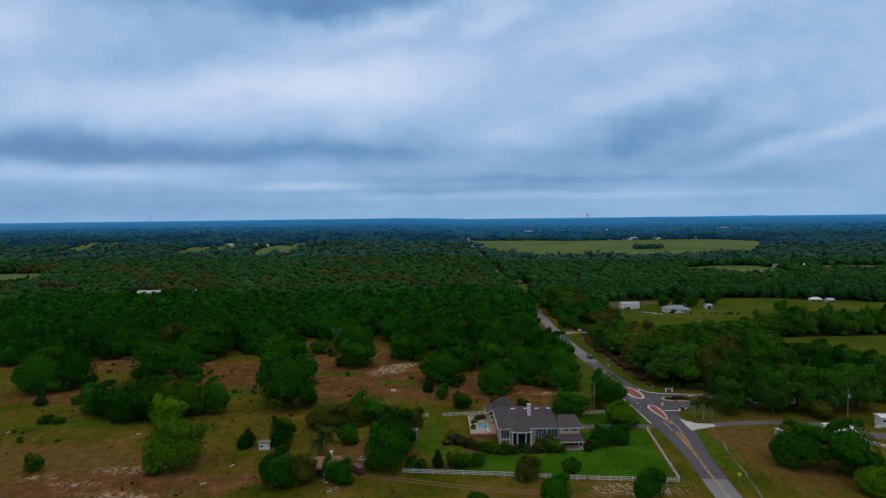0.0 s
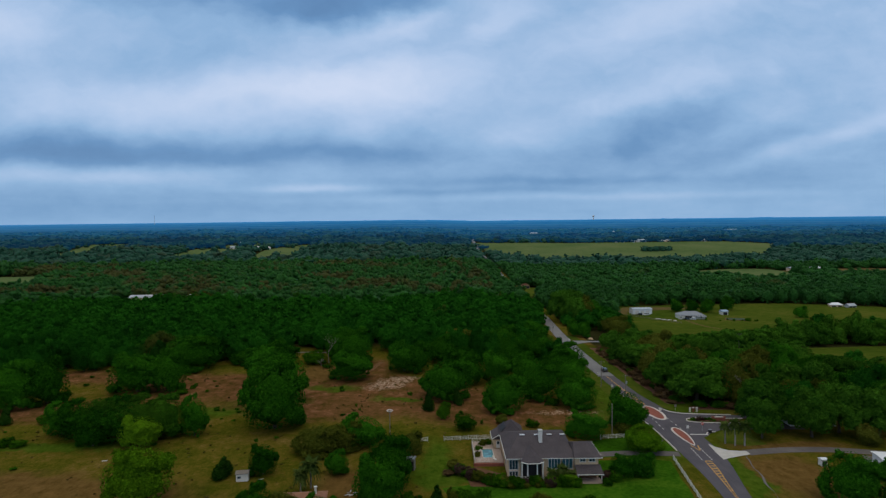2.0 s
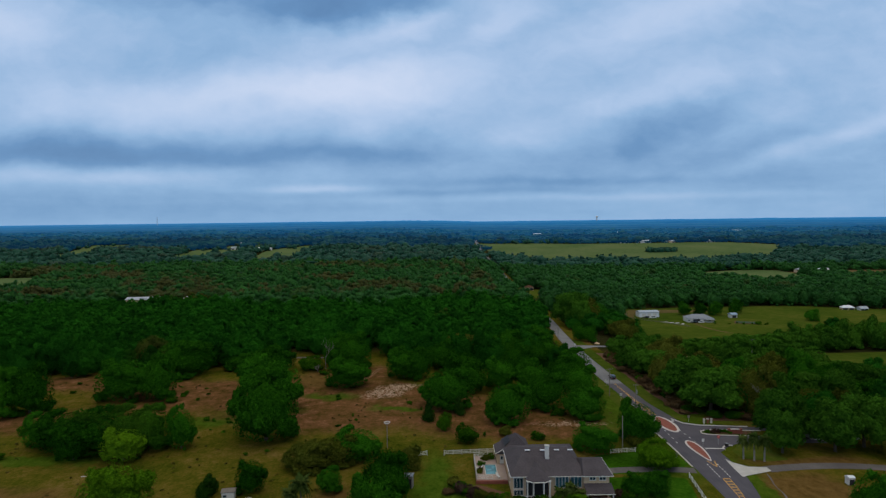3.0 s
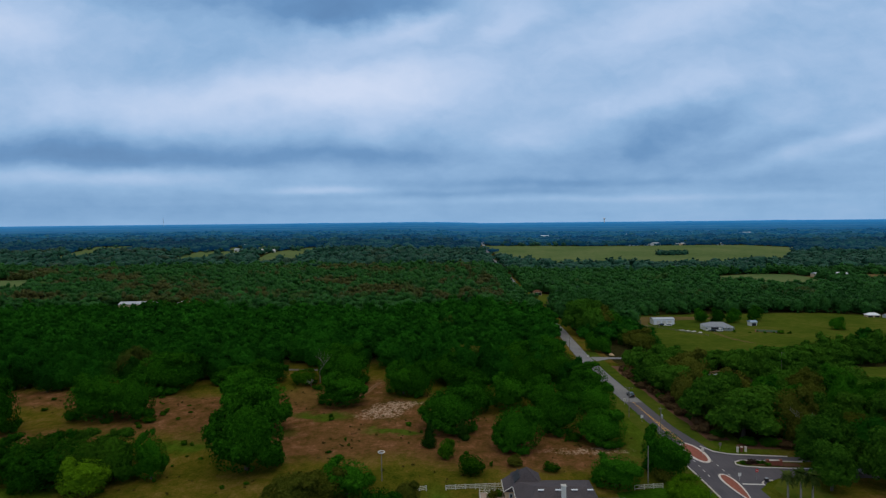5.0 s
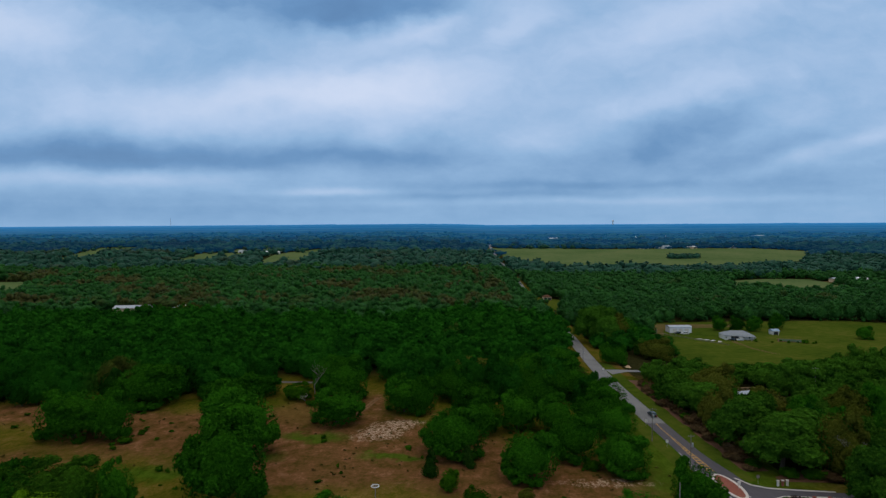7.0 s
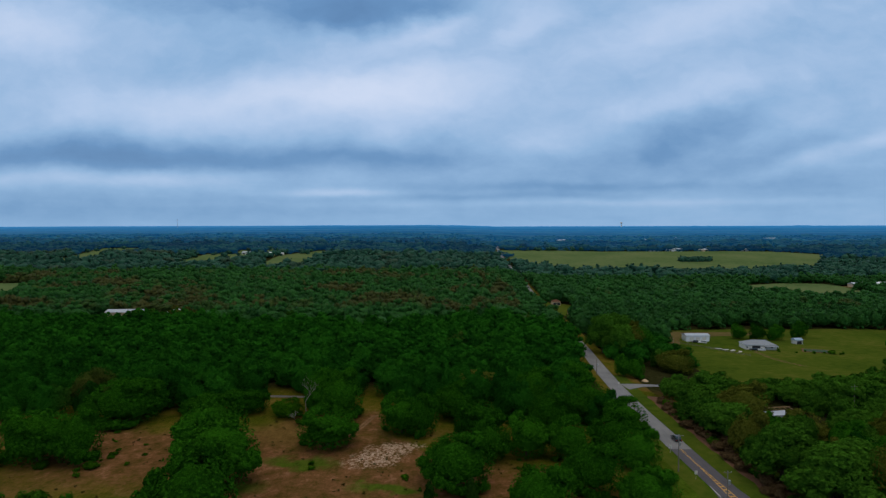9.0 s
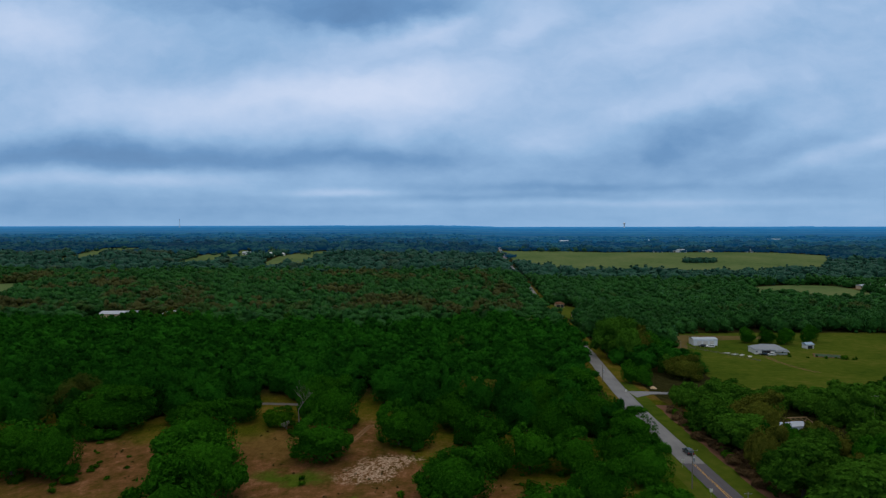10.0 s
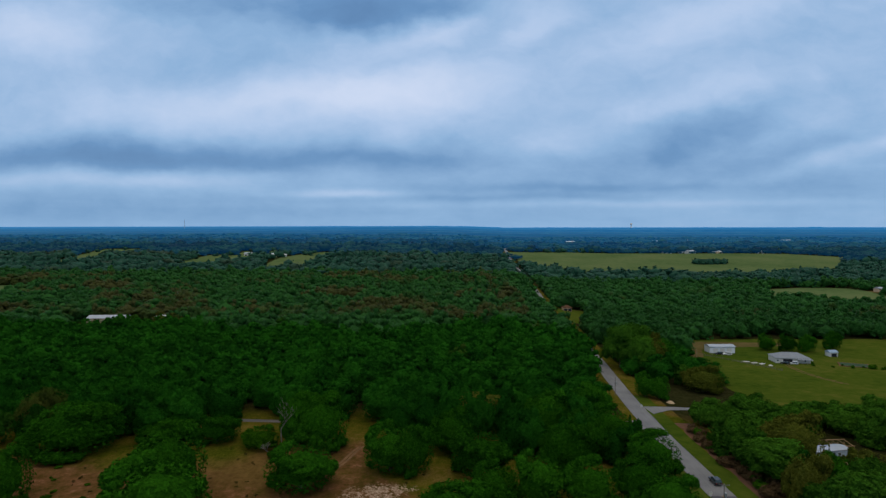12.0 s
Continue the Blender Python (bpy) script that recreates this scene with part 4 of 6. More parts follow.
for group, rows in (("trees of the west pasture", PASTURE_WEST), ("trees of the pasture", PASTURE_MID), ("plants round the house", GARDEN), ("trees of the east pasture", PASTURE_EAST),
                    ("trees at the wood's edge", PASTURE_BACK), ("trees east of the road", EAST_SIDE), ("trees east of the road", EAST_LINE)):
    for kind, x, y, high, wide in rows:
        grow = (1.07 if wide < 15 else 1.0) if ("pasture" in group or "edge" in group) and kind in ("oak", "olive", "light") else 1.0
        plant(kind, x, y, high * (1.10 if grow > 1 else 1.03 if kind == "oak" else 1.0), wide * grow, group)
# shrubs along the foot of the east wood
strip_rng = random.Random(12)
for i in range(44):
    y = 238 + 2.1 * i + strip_rng.uniform(-1.0, 1.0)
    plant(strip_rng.choice(("dry", "dry", "dry", "bush")), float(road_x(y)) + strip_rng.uniform(10.5, 14.0), y, strip_rng.uniform(1.2, 3.0), strip_rng.uniform(2.5, 6.0), "shrubs at the wood's foot")
# foundation planting in front of the house
bed_rng = random.Random(3)
for row in range(2):
    for i in range(24):
        x = 3.5 + 28.5 * i / 23 + bed_rng.uniform(-0.6, 0.6)
        big = bed_rng.random() ** 2
        plant(bed_rng.choice(("bush", "bush", "bush", "plum", "olive", "light")), x, 174.0 - 2.0 * row + 7.0 * max(0, (13 - x) / 8) + bed_rng.uniform(-0.8, 0.8), 1.0 + 1.9 * big, 1.6 + 2.4 * big, "plants round the house")
for x, y, kind, high, wide in ((26.4, 173.4, "light", 2.6, 3.6), (30.2, 173.0, "light", 3.0, 4.2), (31.8, 172.2, "bush", 2.2, 3.0), (2.0, 184.0, "olive", 2.2, 3.6), (3.6, 181.4, "bush", 2.0, 4.0),
                               (0.4, 179.6, "dry", 1.4, 3.0), (39.6, 172.6, "bush", 1.8, 2.6), (41.0, 176.5, "plum", 2.0, 4.5), (46.5, 180.0, "light", 4.2, 6.0), (5.5, 180.0, "plum", 1.8, 3.4),
                               (8.6, 189.6, "olive", 2.3, 2.0), (8.8, 191.4, "plum", 1.9, 1.8), (9.2, 194.6, "bush", 2.2, 2.4), (10.6, 198.2, "olive", 2.6, 3.0), (12.4, 199.0, "bush", 2.2, 2.2)):
    plant(kind, x, y, high, wide, "plants round the house")
M_GOLD = foliage("golden_leaves", (0.20, 0.15, 0.006), (0.42, 0.33, 0.012), (0.3, 0.2, 0.02), 0.3)
gold = plant("bush", 81.5, 271, 1.5, 3.4, "shrubs at the wood's foot")
tagged(gold, "small bright yellow shrub at the wood's foot", "bush", "shrubs at the wood's foot")
gold.children[0].data = crown_mesh("crown", 69, "round", 16, 500, 0.08, M_GOLD)
# median bed at the side road
for i in range(9):
    plant(bed_rng.choice(("bush", "plum", "bush")), 79.6 + 0.75 * i, 219.4 - 0.12 * i + bed_rng.uniform(-0.6, 0.6), bed_rng.uniform(0.6, 1.2), bed_rng.uniform(1.1, 1.9), "shrubs of the median")


def palm(x, y, high, wide, seed):
    root = thing("palm_tree", x, y, at(x, y), seed * 70, "palm with a slim trunk and drooping dull green fronds", "palm", "palms")
    bm = bmesh.new()
    rod(bm, (0, 0, -0.05), (0.12, 0.05, high * 0.78), 0.24, 0.17, 8)
    part("trunk", bm, M_PALE_BARK, root)
    rng = random.Random(seed)
    bm = bmesh.new()
    for i in range(64):
        a, droop = i * 2.4, rng.uniform(-0.3, 1.5)
        last = None
        for k in range(6):
            s = k / 5
            q = wide / 2 * s
            z = high * 0.78 + wide * (0.42 * s * (1 - droop * 0.6) - 0.62 * s * s * (0.4 + droop * 0.7))
            wd = 0.13 * wide * math.sin(math.pi * min(0.95, s + 0.12))
            c = Vector((0.12 + q * math.cos(a), 0.05 + q * math.sin(a), z))
            side = Vector((-math.sin(a), math.cos(a), -0.25)) * wd
            row = (bm.verts.new(c - side), bm.verts.new(c + Vector((0, 0, 0.09))), bm.verts.new(c + side))
            if last:
                bm.faces.new((last[0], row[0], row[1], last[1]))
                bm.faces.new((last[1], row[1], row[2], last[2]))
            last = row
    part("fronds", bm, M_PALM, root)


for i, (x, y, high, wide) in enumerate(((82.5, 197, 8.2, 3.6), (80.4, 198.6, 7.0, 3.3), (85, 196.6, 7.8, 3.6), (-33.2, 173.0, 7.6, 5.4), (-35.2, 171, 5.6, 4.2), (29, 175.4, 3.6, 3.6), (26.5, 174.4, 3.0, 3.2), (31, 174.2, 2.8, 3.0))):
    palm(x, y, high, wide, i + 1)


def dead_tree(x, y, high, seed, lean=0.0):
    root = thing("dead_tree", x, y, at(x, y), 30 * seed, "bare grey dead tree with forked branches", "tree", "dead trees")
    rng = random.Random(seed)
    bm = bmesh.new()

    def fork(p, d, ln, r, depth):
        q = p + d * ln
        rod(bm, p, q, r, r * 0.62, 5)
        if depth:
            for _ in range(2 if depth < 3 else 3):
                e = (d + Vector((rng.uniform(-0.9, 0.9), rng.uniform(-0.9, 0.9), rng.uniform(-0.1, 0.6)))).normalized()
                fork(q, e, ln * rng.uniform(0.55, 0.8), r * 0.6, depth - 1)
    fork(Vector((0, 0, -0.1)), Vector((lean, 0, 1)).normalized(), high * 0.30, 0.16, 5)
    part("branches", bm, M_PALE_BARK, root)


dead_tree(-52.8, 305.5, 16.5, 4, 0.1)
dead_tree(-55.0, 300.0, 5.5, 9, 1.4)
dead_tree(103.5, 233.0, 15.0, 6)

# ---------------------------------------------------------------- the woods
def inside(x, y, outline):
    hit = np.zeros(np.shape(x), bool)
    for (x0, y0), (x1, y1) in zip(outline, outline[1:] + outline[:1]):
        cut = (y0 > y) != (y1 > y)
        hit ^= cut & (x < x0 + (x1 - x0) * (y - y0) / ((y1 - y0) or 1e-9))
    return hit


OPEN_GROUND = [HAY, BARN_FIELD, GLADE, STRIP, TAN, *LEFT_FIELDS, [(74, 560), (100, 562), (104, 655), (80, 655)], [(70, 335), (92, 340), (112, 350), (112, 398), (70, 398)], [(47, 313), (64, 313), (64, 350), (47, 346)],
               [(-262, 514), (-196, 514), (-198, 539), (-264, 538)], [(100, 282), (118, 275), (126, 288), (125, 322), (98, 325)]]


HOMESTEADS = [(300, 1980), (560, 2040), (980, 2100), (900, 1760), (-420, 1330), (-106, 656), (-152, 588), (-220, 900), (-960, 1548), (-690, 760), (-268, 1632), (-130, 1690), (-300, 1546)]


def wooded(x, y, spare=0.0):
    """True where the closed woods stand."""
    west = x < road_x(y)
    edge = np.interp(x, (-400, -180, -150, -120, -96, -82, -66, -50, -30, -12, 20, 45, 60), (270, 282, 294, 300, 306, 322, 336, 316, 326, 306, 297, 291, 286))
    ok = np.where(west, (y > edge + 3) & (x < road_x(y) - np.interp(y, (250, 330, 380, 420, 600, 640, 880, 920, 1300, 1310), (14.0, 13.6, 11.0, 6.0, 5.5, 8.0, 8.0, 6.0, 6.0, 12.0))), (x > road_x(y) + np.where(y < 345, 16, 10)) & (y > np.interp(x, (80, 100, 140, 200, 400), (262, 226, 212, 206, 200))))
    for o in OPEN_GROUND:
        ok &= ~inside(x, y, o)
    for bx, by in HOMESTEADS:
        ok &= ~((np.abs(x - bx) < 13) & (y > by - 24) & (y < by + 9))
    ok &= ~((x > -258) & (x < -199) & (y > 503) & (y < 536))
    return ok


wood_rng = np.random.default_rng(21)


def scatter(y0, y1, gap, reach):
    """Places for trees on a shaken grid between two distances north."""
    out = []
    for k, y in enumerate(np.arange(y0, y1, gap * 0.87)):
        w = 30 + reach * y
        x = np.arange(-w, w, gap) + (k % 2) * gap / 2
        p = np.stack([x, np.full(x.shape, y)], 1) + wood_rng.uniform(-0.42, 0.42, (len(x), 2)) * gap
        out.append(p)
    p = np.concatenate(out)
    return p[wooded(p[:, 0], p[:, 1])]


def low_crown(seed, lobes, n, size, squat, form="dome"):
    rng = np.random.default_rng(seed)
    c, r = heap(rng, form, lobes, squat)
    v0, t0 = cores(rng, c, r)
    if not n:
        return squash(v0, ""), t0
    v1, t1 = sprays(rng, c, r, n, size, 0.12, 0.35)
    return squash(np.concatenate([v0, v1]), ""), np.concatenate([t0, t1 + len(v0)])


def stature(x, y):
    """Low scrub before the hay strip, tall trees behind it."""
    scrub = (x > 118 + 0.55 * (y - 232)) & (x < 240) & (y > 234) & (y < 300)
    return np.where(scrub, 0.64, 1.0) * np.where((x > 192) & (y > 336) & (y < 400), 1.4, 1.0)


def forest(name, places, models, high, wide, material, label, roll=0.42):
    """One mesh of many trees, each a turned and stretched model."""
    vs, ts, tones, base = [], [], [], 0
    pick = wood_rng.integers(0, len(models), len(places))
    for m, (v, t) in enumerate(models):
        p = places[pick == m]
        n = len(p)
        if not n:
            continue
        a = wood_rng.uniform(0, 2 * np.pi, n)
        w = wood_rng.uniform(*wide, n) / 2
        low = np.where((p[:, 0] > 75) & (p[:, 1] < 480), 0.80, 1.0) * np.where((p[:, 0] > 175) & (p[:, 1] < 262), 0.7, 1.0) * stature(p[:, 0], p[:, 1])
        tall = low * wood_rng.uniform(*high, n) * (0.92 + roll * np.array([noise.noise((x * 0.03, y * 0.03, 1.0)) for x, y in p]))
        ca, sa = np.cos(a) * w, np.sin(a) * w
        x = v[None, :, 0] * ca[:, None] - v[None, :, 1] * sa[:, None] + p[:, :1]
        y = v[None, :, 0] * sa[:, None] + v[None, :, 1] * ca[:, None] + p[:, 1:]
        z = v[None, :, 2] * tall[:, None] + land(p[:, 0], p[:, 1])[:, None]
        tones.append(np.repeat(wood_rng.random(n), len(v)))
        vs.append(np.stack([x, y, z], -1).reshape(-1, 3))
        ts.append((t[None] + (base + len(v) * np.arange(n))[:, None, None]).reshape(-1, 3))
        base += n * len(v)
    me = raw_mesh(name, np.concatenate(vs), np.concatenate(ts), [material])
    me.attributes.new("tree_tone", "FLOAT", "POINT").data.foreach_set("value", np.concatenate(tones).astype(np.float32))
    me.polygons.foreach_set("use_smooth", np.ones(len(me.polygons), bool))
    return tagged(new(name, me), label, "woods", kind="stuff")


NEAR_END = 486


def is_east(p):
    return p[:, 0] > road_x(p[:, 1])


def near_edge(p):
    """Far edge of the near wood, uneven from west to east."""
    return NEAR_END + 16 * np.sin(p[:, 0] * 0.023) + 10 * np.sin(p[:, 0] * 0.061 + 1.0)


near = scatter(205, NEAR_END + 28, 9.8, 0.72)
near = near[near[:, 1] < near_edge(near)]
west = near[~is_east(near)]
west = west[np.argsort(west[:, 1])]
east = scatter(205, NEAR_END, 9.8, 0.72)
east = east[is_east(east)]
east = east[np.argsort(east[:, 1] + 0.35 * np.abs(east[:, 0] - 100))]
for x, y in west[:120]:
    plant("wood", float(x), float(y), plant_rng.uniform(11.0, 15.0), plant_rng.uniform(9.0, 12.5), "trees of the west wood")
for x, y in east[:85]:
    high = plant_rng.choice((0.75, 1.0, 1.0, 1.25)) * plant_rng.uniform(10.5, 14) * (1 - 0.30 * float(ease((y - 270) / 80))) * (1 - 0.45 * float(ease((x - 165) / 20))) * float(stature(x, y))
    plant(plant_rng.choice(("tall", "oak", "wood", "olive", "oak", "tall")), float(x), float(y), high, plant_rng.uniform(8.5, 13), "trees of the east wood")
RICH = [crown_data(240 + s, "dome", 26, 950, 0.060) for s in range(6)]
FULL = [low_crown(260 + s, 14, 280, 0.082, 0.5) for s in range(10)]
MID = [low_crown(200 + s, 14, 130, 0.075, 0.8) for s in range(10)]
FAR = [low_crown(220 + s, 3, 6, 0.22, 0.9) for s in range(8)]
forest("near_woodland", west[120:260], RICH, (11.0, 15.0), (9.6, 13.0), M_WOOD, "dark green woodland trees standing close together", 0.2)
forest("near_woodland", east[85:170], RICH, (10.5, 14.5), (10, 14), M_TALL, "mixed green trees standing close together")
forest("woodland", west[260:], FULL, (11.0, 14.5), (9.6, 13.0), M_WOOD, "bright green closed oak canopy of even height", 0.2)
forest("woodland", east[170:], FULL, (9.5, 16.0), (10, 14), M_WOOD, "dark green closed woodland canopy")
middle = np.concatenate([scatter(NEAR_END - 26, 640, 12.0, 0.72), scatter(640, 900, 14.0, 0.72)])
middle = middle[middle[:, 1] > near_edge(middle) + 5]
over_road = is_east(middle)
beyond = scatter(NEAR_END + 4, 620, 10.5, 0.72)
beyond = beyond[is_east(beyond)]
forest("woodland", middle[~over_road], MID, (10.5, 15.5), (14.5, 21), M_MID_HAZE_WOOD, "mixed green and rusty brown woodland with rounded crowns", 0.42)
forest("woodland", beyond, FULL, (12.0, 15.5), (10, 14), M_MID_HAZE_WOOD, "dark green wall of woodland behind the paddock", 0.2)
forest("woodland", middle[over_road & (middle[:, 1] > 620)], MID, (10.5, 15.5), (14, 21), M_MID_HAZE_WOOD, "dark green closed woodland canopy", 0.2)
forest("distant_woodland", scatter(900, 1220, 18, 0.76), FAR, (9, 16), (17, 27), M_FAR_HAZE_WOOD, "far dark woods rolling to the horizon")
# haze painted as emission, stepped up from band to band
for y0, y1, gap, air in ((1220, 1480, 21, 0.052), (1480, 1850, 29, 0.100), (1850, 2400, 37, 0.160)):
    hazy = haze_glow_wood("woodland_haze_glow", (0.020, 0.066, 0.022), (0.02, 0.32, 0.88), air)
    forest("distant_woodland", scatter(y0, y1, gap, 0.79), FAR, (8, 18), (gap * 1.05, gap * 1.6), hazy, "far woods rolling away, haze put in as glow")
grove = np.stack([wood_rng.uniform(392, 448, 60), wood_rng.uniform(1206, 1228, 60)], 1)
forest("grove", grove, FAR, (9, 12), (12, 16), M_FAR_HAZE_WOOD, "dark grove standing in the hay field")
hedges = np.concatenate([np.stack([wood_rng.uniform(90, 660, 90), wood_rng.uniform(1438, 1490, 90)], 1), np.stack([wood_rng.uniform(-800, -260, 70), wood_rng.uniform(1210, 1400, 70)], 1)])
forest("hedgerow", hedges, FAR, (7, 11), (12, 18), M_FAR_HAZE_WOOD, "far row of trees along the fields")

# tufts and weeds of the pasture
tuft = np.array([[0, 0, 0.0], [0.5, 0.1, 0.9], [-0.4, 0.3, 0.8], [0.1, -0.5, 0.7], [-0.2, -0.3, 1.0], [0.3, 0.4, 0.75], [-0.6, -0.1, 0.3], [0.6, -0.2, 0.3], [0.0, 0.6, 0.3]])
tuft_f = np.array([[0, 7, 1], [0, 6, 2], [0, 7, 3], [0, 6, 4], [0, 8, 5], [8, 2, 6], [7, 4, 3], [1, 8, 5]])
p = np.stack([wood_rng.uniform(-190, 60, 1600), wood_rng.uniform(140, 305, 1600)], 1)
keep = np.array([noise.noise((x * 0.06, y * 0.06, 3.0)) > -0.06 for x, y in p]) & ~((p[:, 0] > -6) & (p[:, 1] < 206)) & (p[:, 0] < road_x(p[:, 1]) - 9)
forest("weeds", p[keep], [(tuft, tuft_f)], (0.15, 0.7), (0.4, 2.0), M_WEED, "scattered weeds and dry tufts of the pasture")

p = np.stack([wood_rng.uniform(-150, 52, 300), wood_rng.uniform(186, 300, 300)], 1)
keep = ~wooded(p[:, 0], p[:, 1]) & ~((p[:, 0] > -12) & (p[:, 1] < 212)) & (p[:, 0] < road_x(p[:, 1]) - 12) & np.array([noise.noise((x * 0.035, y * 0.05, 8.0)) > 0.08 for x, y in p])
forest("low_shrubs", p[keep], [low_crown(300 + s, 7, 60, 0.12, 0.9) for s in range(4)], (0.5, 1.5), (0.9, 2.6), M_BUSH, "low dark green shrubs dotted over the pasture")

# far ridges; their haze is a blue glow, stronger for each further one
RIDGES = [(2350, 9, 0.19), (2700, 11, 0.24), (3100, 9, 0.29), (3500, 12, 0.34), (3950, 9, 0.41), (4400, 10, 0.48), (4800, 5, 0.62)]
for i, (y, high, air) in enumerate(RIDGES):
    n = 520
    x = np.linspace(-1.02, 1.02, n) * y * 0.98
    yy = y - 0.10 * (np.abs(x) / y) * y + 30 * np.sin(x * 0.004 + i)
    top = land(x, yy) + high + np.array([4.5 * noise.noise((a * 0.004, i * 3.1, 0)) + 3.0 * noise.noise((a * 0.03, i * 7.7, 2)) for a in x])
    top -= 9 * ease(-x / 3000)
    deep = np.minimum(yy + 260, 4985)
    v = np.concatenate([np.stack([x, yy, land(x, yy) - 6], 1), np.stack([x, yy, top], 1), np.stack([x * deep / yy, deep, land(x, deep) + high * 0.8], 1)])
    k = np.arange(n - 1)
    q = np.concatenate([np.stack([k, k + 1, k + 1 + n, k + n], 1), np.stack([k + n, k + 1 + n, k + 1 + 2 * n, k + 2 * n], 1)])
    ridge = new("backdrop", raw_mesh("backdrop", v, q, [haze_glow_wood("ridge_haze_glow", (0.012, 0.034, 0.016), (0.04, 0.36, 0.90), air)]))
    tagged(ridge, "wooded ridge on the horizon with a painted blue haze glow", kind="structure")


# ---------------------------------------------------------------- the white-fenced house
house = thing("house", 0, 0, 0, 0, "large cream stucco house with a grey shingle hip roof", "house")


def wall_with(bm_list, *boxes):
    for b in boxes:
        block(bm_list, *b)
    return bm_list


part("wall", wall_with(bmesh.new(), (15.6, 32.4, 177.9, 195.2, -0.2, 5.05)), M_STUCCO, house)
part("wall", wall_with(bmesh.new(), (15.6, 21.6, 195.3, 201.2, -0.2, 5.05)), M_STUCCO, house)
part("wall", wall_with(bmesh.new(), (13.6, 15.6, 195.3, 201.0, -0.2, 3.5)), M_STUCCO, house)
part("wall", wall_with(bmesh.new(), (32.4, 38.2, 176.6, 186.4, -0.2, 5.35)), M_STUCCO, house)
part("roof", hip_roof(bmesh.new(), 15.1, 33.2, 176.6, 197.2, 5.0, 8.3, True, 4.6, 3.0), M_SHINGLE, house)
part("roof", hip_roof(bmesh.new(), 15.2, 22.0, 193.8, 201.6, 5.0, 8.6, False, 2.5, 4.6), M_SHINGLE, house, "steep grey shingle hip roof over the rear wing")
part("roof", hip_roof(bmesh.new(), 13.1, 20.7, 194.8, 201.4, 3.5, 5.95, False, 0.0, 0.0, 0.16), M_SHINGLE, house, "low grey shingle gable roof beside the terrace")
part("gable", slab(bmesh.new(), [(13.6, 3.5), (20.2, 3.5), (16.9, 5.7)], 0.0, 0.4), M_STUCCO, house, "cream stucco gable end").matrix_basis = pose(0, 195.5, 0, 90, 0, 0)
bm = bmesh.new()
rod(bm, (13.05, 194.76, 3.62), (16.9, 194.76, 5.88), 0.10, 0.10, 4)
rod(bm, (20.75, 194.76, 3.62), (16.9, 194.76, 5.88), 0.10, 0.10, 4)
part("rake_board", bm, M_WHITE, house, "white gable rake board")
for py in range(3):
    panel = part("solar_panel", block(bmesh.new(), -0.95, 0.95, -0.8, 0.8, 0, 0.07), M_DARK, house, "dark roof panel")
    panel.matrix_basis = pose(16.22, 195.6 + 1.66 * py, 6.34, 0, -44.8, 0)
part("roof", hip_roof(bmesh.new(), 32.0, 39.0, 175.8, 187.2, 5.3, 7.5, True, 0.9, 2.4), M_SHINGLE, house)
bm = bmesh.new()
v = [bm.verts.new(c) for c in ((32.2, 173.2, 2.35), (38.7, 173.2, 2.35), (38.7, 176.6, 3.5), (32.2, 176.6, 3.5), (32.2, 173.2, 2.15), (38.7, 173.2, 2.15), (38.7, 176.6, 3.3), (32.2, 176.6, 3.3))]
for f in ((0, 1, 2, 3), (7, 6, 5, 4), (0, 4, 5, 1), (1, 5, 6, 2), (3, 2, 6, 7), (0, 3, 7, 4)):
    bm.faces.new([v[i] for i in f])
part("porch_roof", bm, M_SHINGLE, house, "low shingle lean-to roof")
# hipped roof over the many-sided entrance bay
bm = bmesh.new()
rim = [(18.6, 177.4), (18.6, 175.4), (20.1, 174.2), (22.9, 174.2), (24.4, 175.4), (24.4, 177.4)]
low = [bm.verts.new((x, y, 4.66)) for x, y in rim]
eave = [bm.verts.new((x, y, 4.92)) for x, y in rim]
tip, root = bm.verts.new((21.5, 177.2, 6.85)), bm.verts.new((21.5, 181.8, 6.95))
for k in range(5):
    bm.faces.new((low[k], low[k + 1], eave[k + 1], eave[k]))
    bm.faces.new((eave[k], eave[k + 1], tip))
bm.faces.new((eave[5], root, tip))
bm.faces.new((eave[0], tip, root))
bm.faces.new(low[::-1])
part("entrance_roof", bm, M_SHINGLE, house)
bm = bmesh.new()
for (x0, y0), (x1, y1) in zip(rim[1:], rim[2:5]):
    rod(bm, (x0, y0 - 0.03, 4.78), (x1, y1 - 0.03, 4.78), 0.11, 0.11, 4)
part("fascia", bm, M_WHITE, house, "white fascia board")
for x0, x1, y0, y1, z in ((15.0, 33.3, 176.5, 176.62, 4.92), (15.0, 15.1, 176.62, 193.6, 4.94), (13.0, 13.1, 194.8, 201.4, 3.42), (31.9, 39.1, 175.7, 175.82, 5.2), (32.1, 38.8, 173.08, 173.2, 2.1), (38.98, 39.1, 175.8, 187.2, 5.2)):
    part("fascia", block(bmesh.new(), x0, x1, y0, y1, z + 0.12, z + 0.27), M_WHITE, house, "white fascia board")
chimney = part("chimney", block(bmesh.new(), 24.25, 25.15, 182.5, 183.5, 5.9, 10.1), M_WHITE, house, "white painted chimney")
part("chimney_cap", block(bmesh.new(), 24.15, 25.25, 182.4, 183.6, 10.1, 10.26), M_CONCRETE, chimney)
for x in (19.6, 23.4, 26.8, 30.2):
    part("roof_vent", block(bmesh.new(), x, x + 1.3, 185.2, 185.6, 8.1, 8.26), M_WHITE_TIN, house, "pale ridge vent")


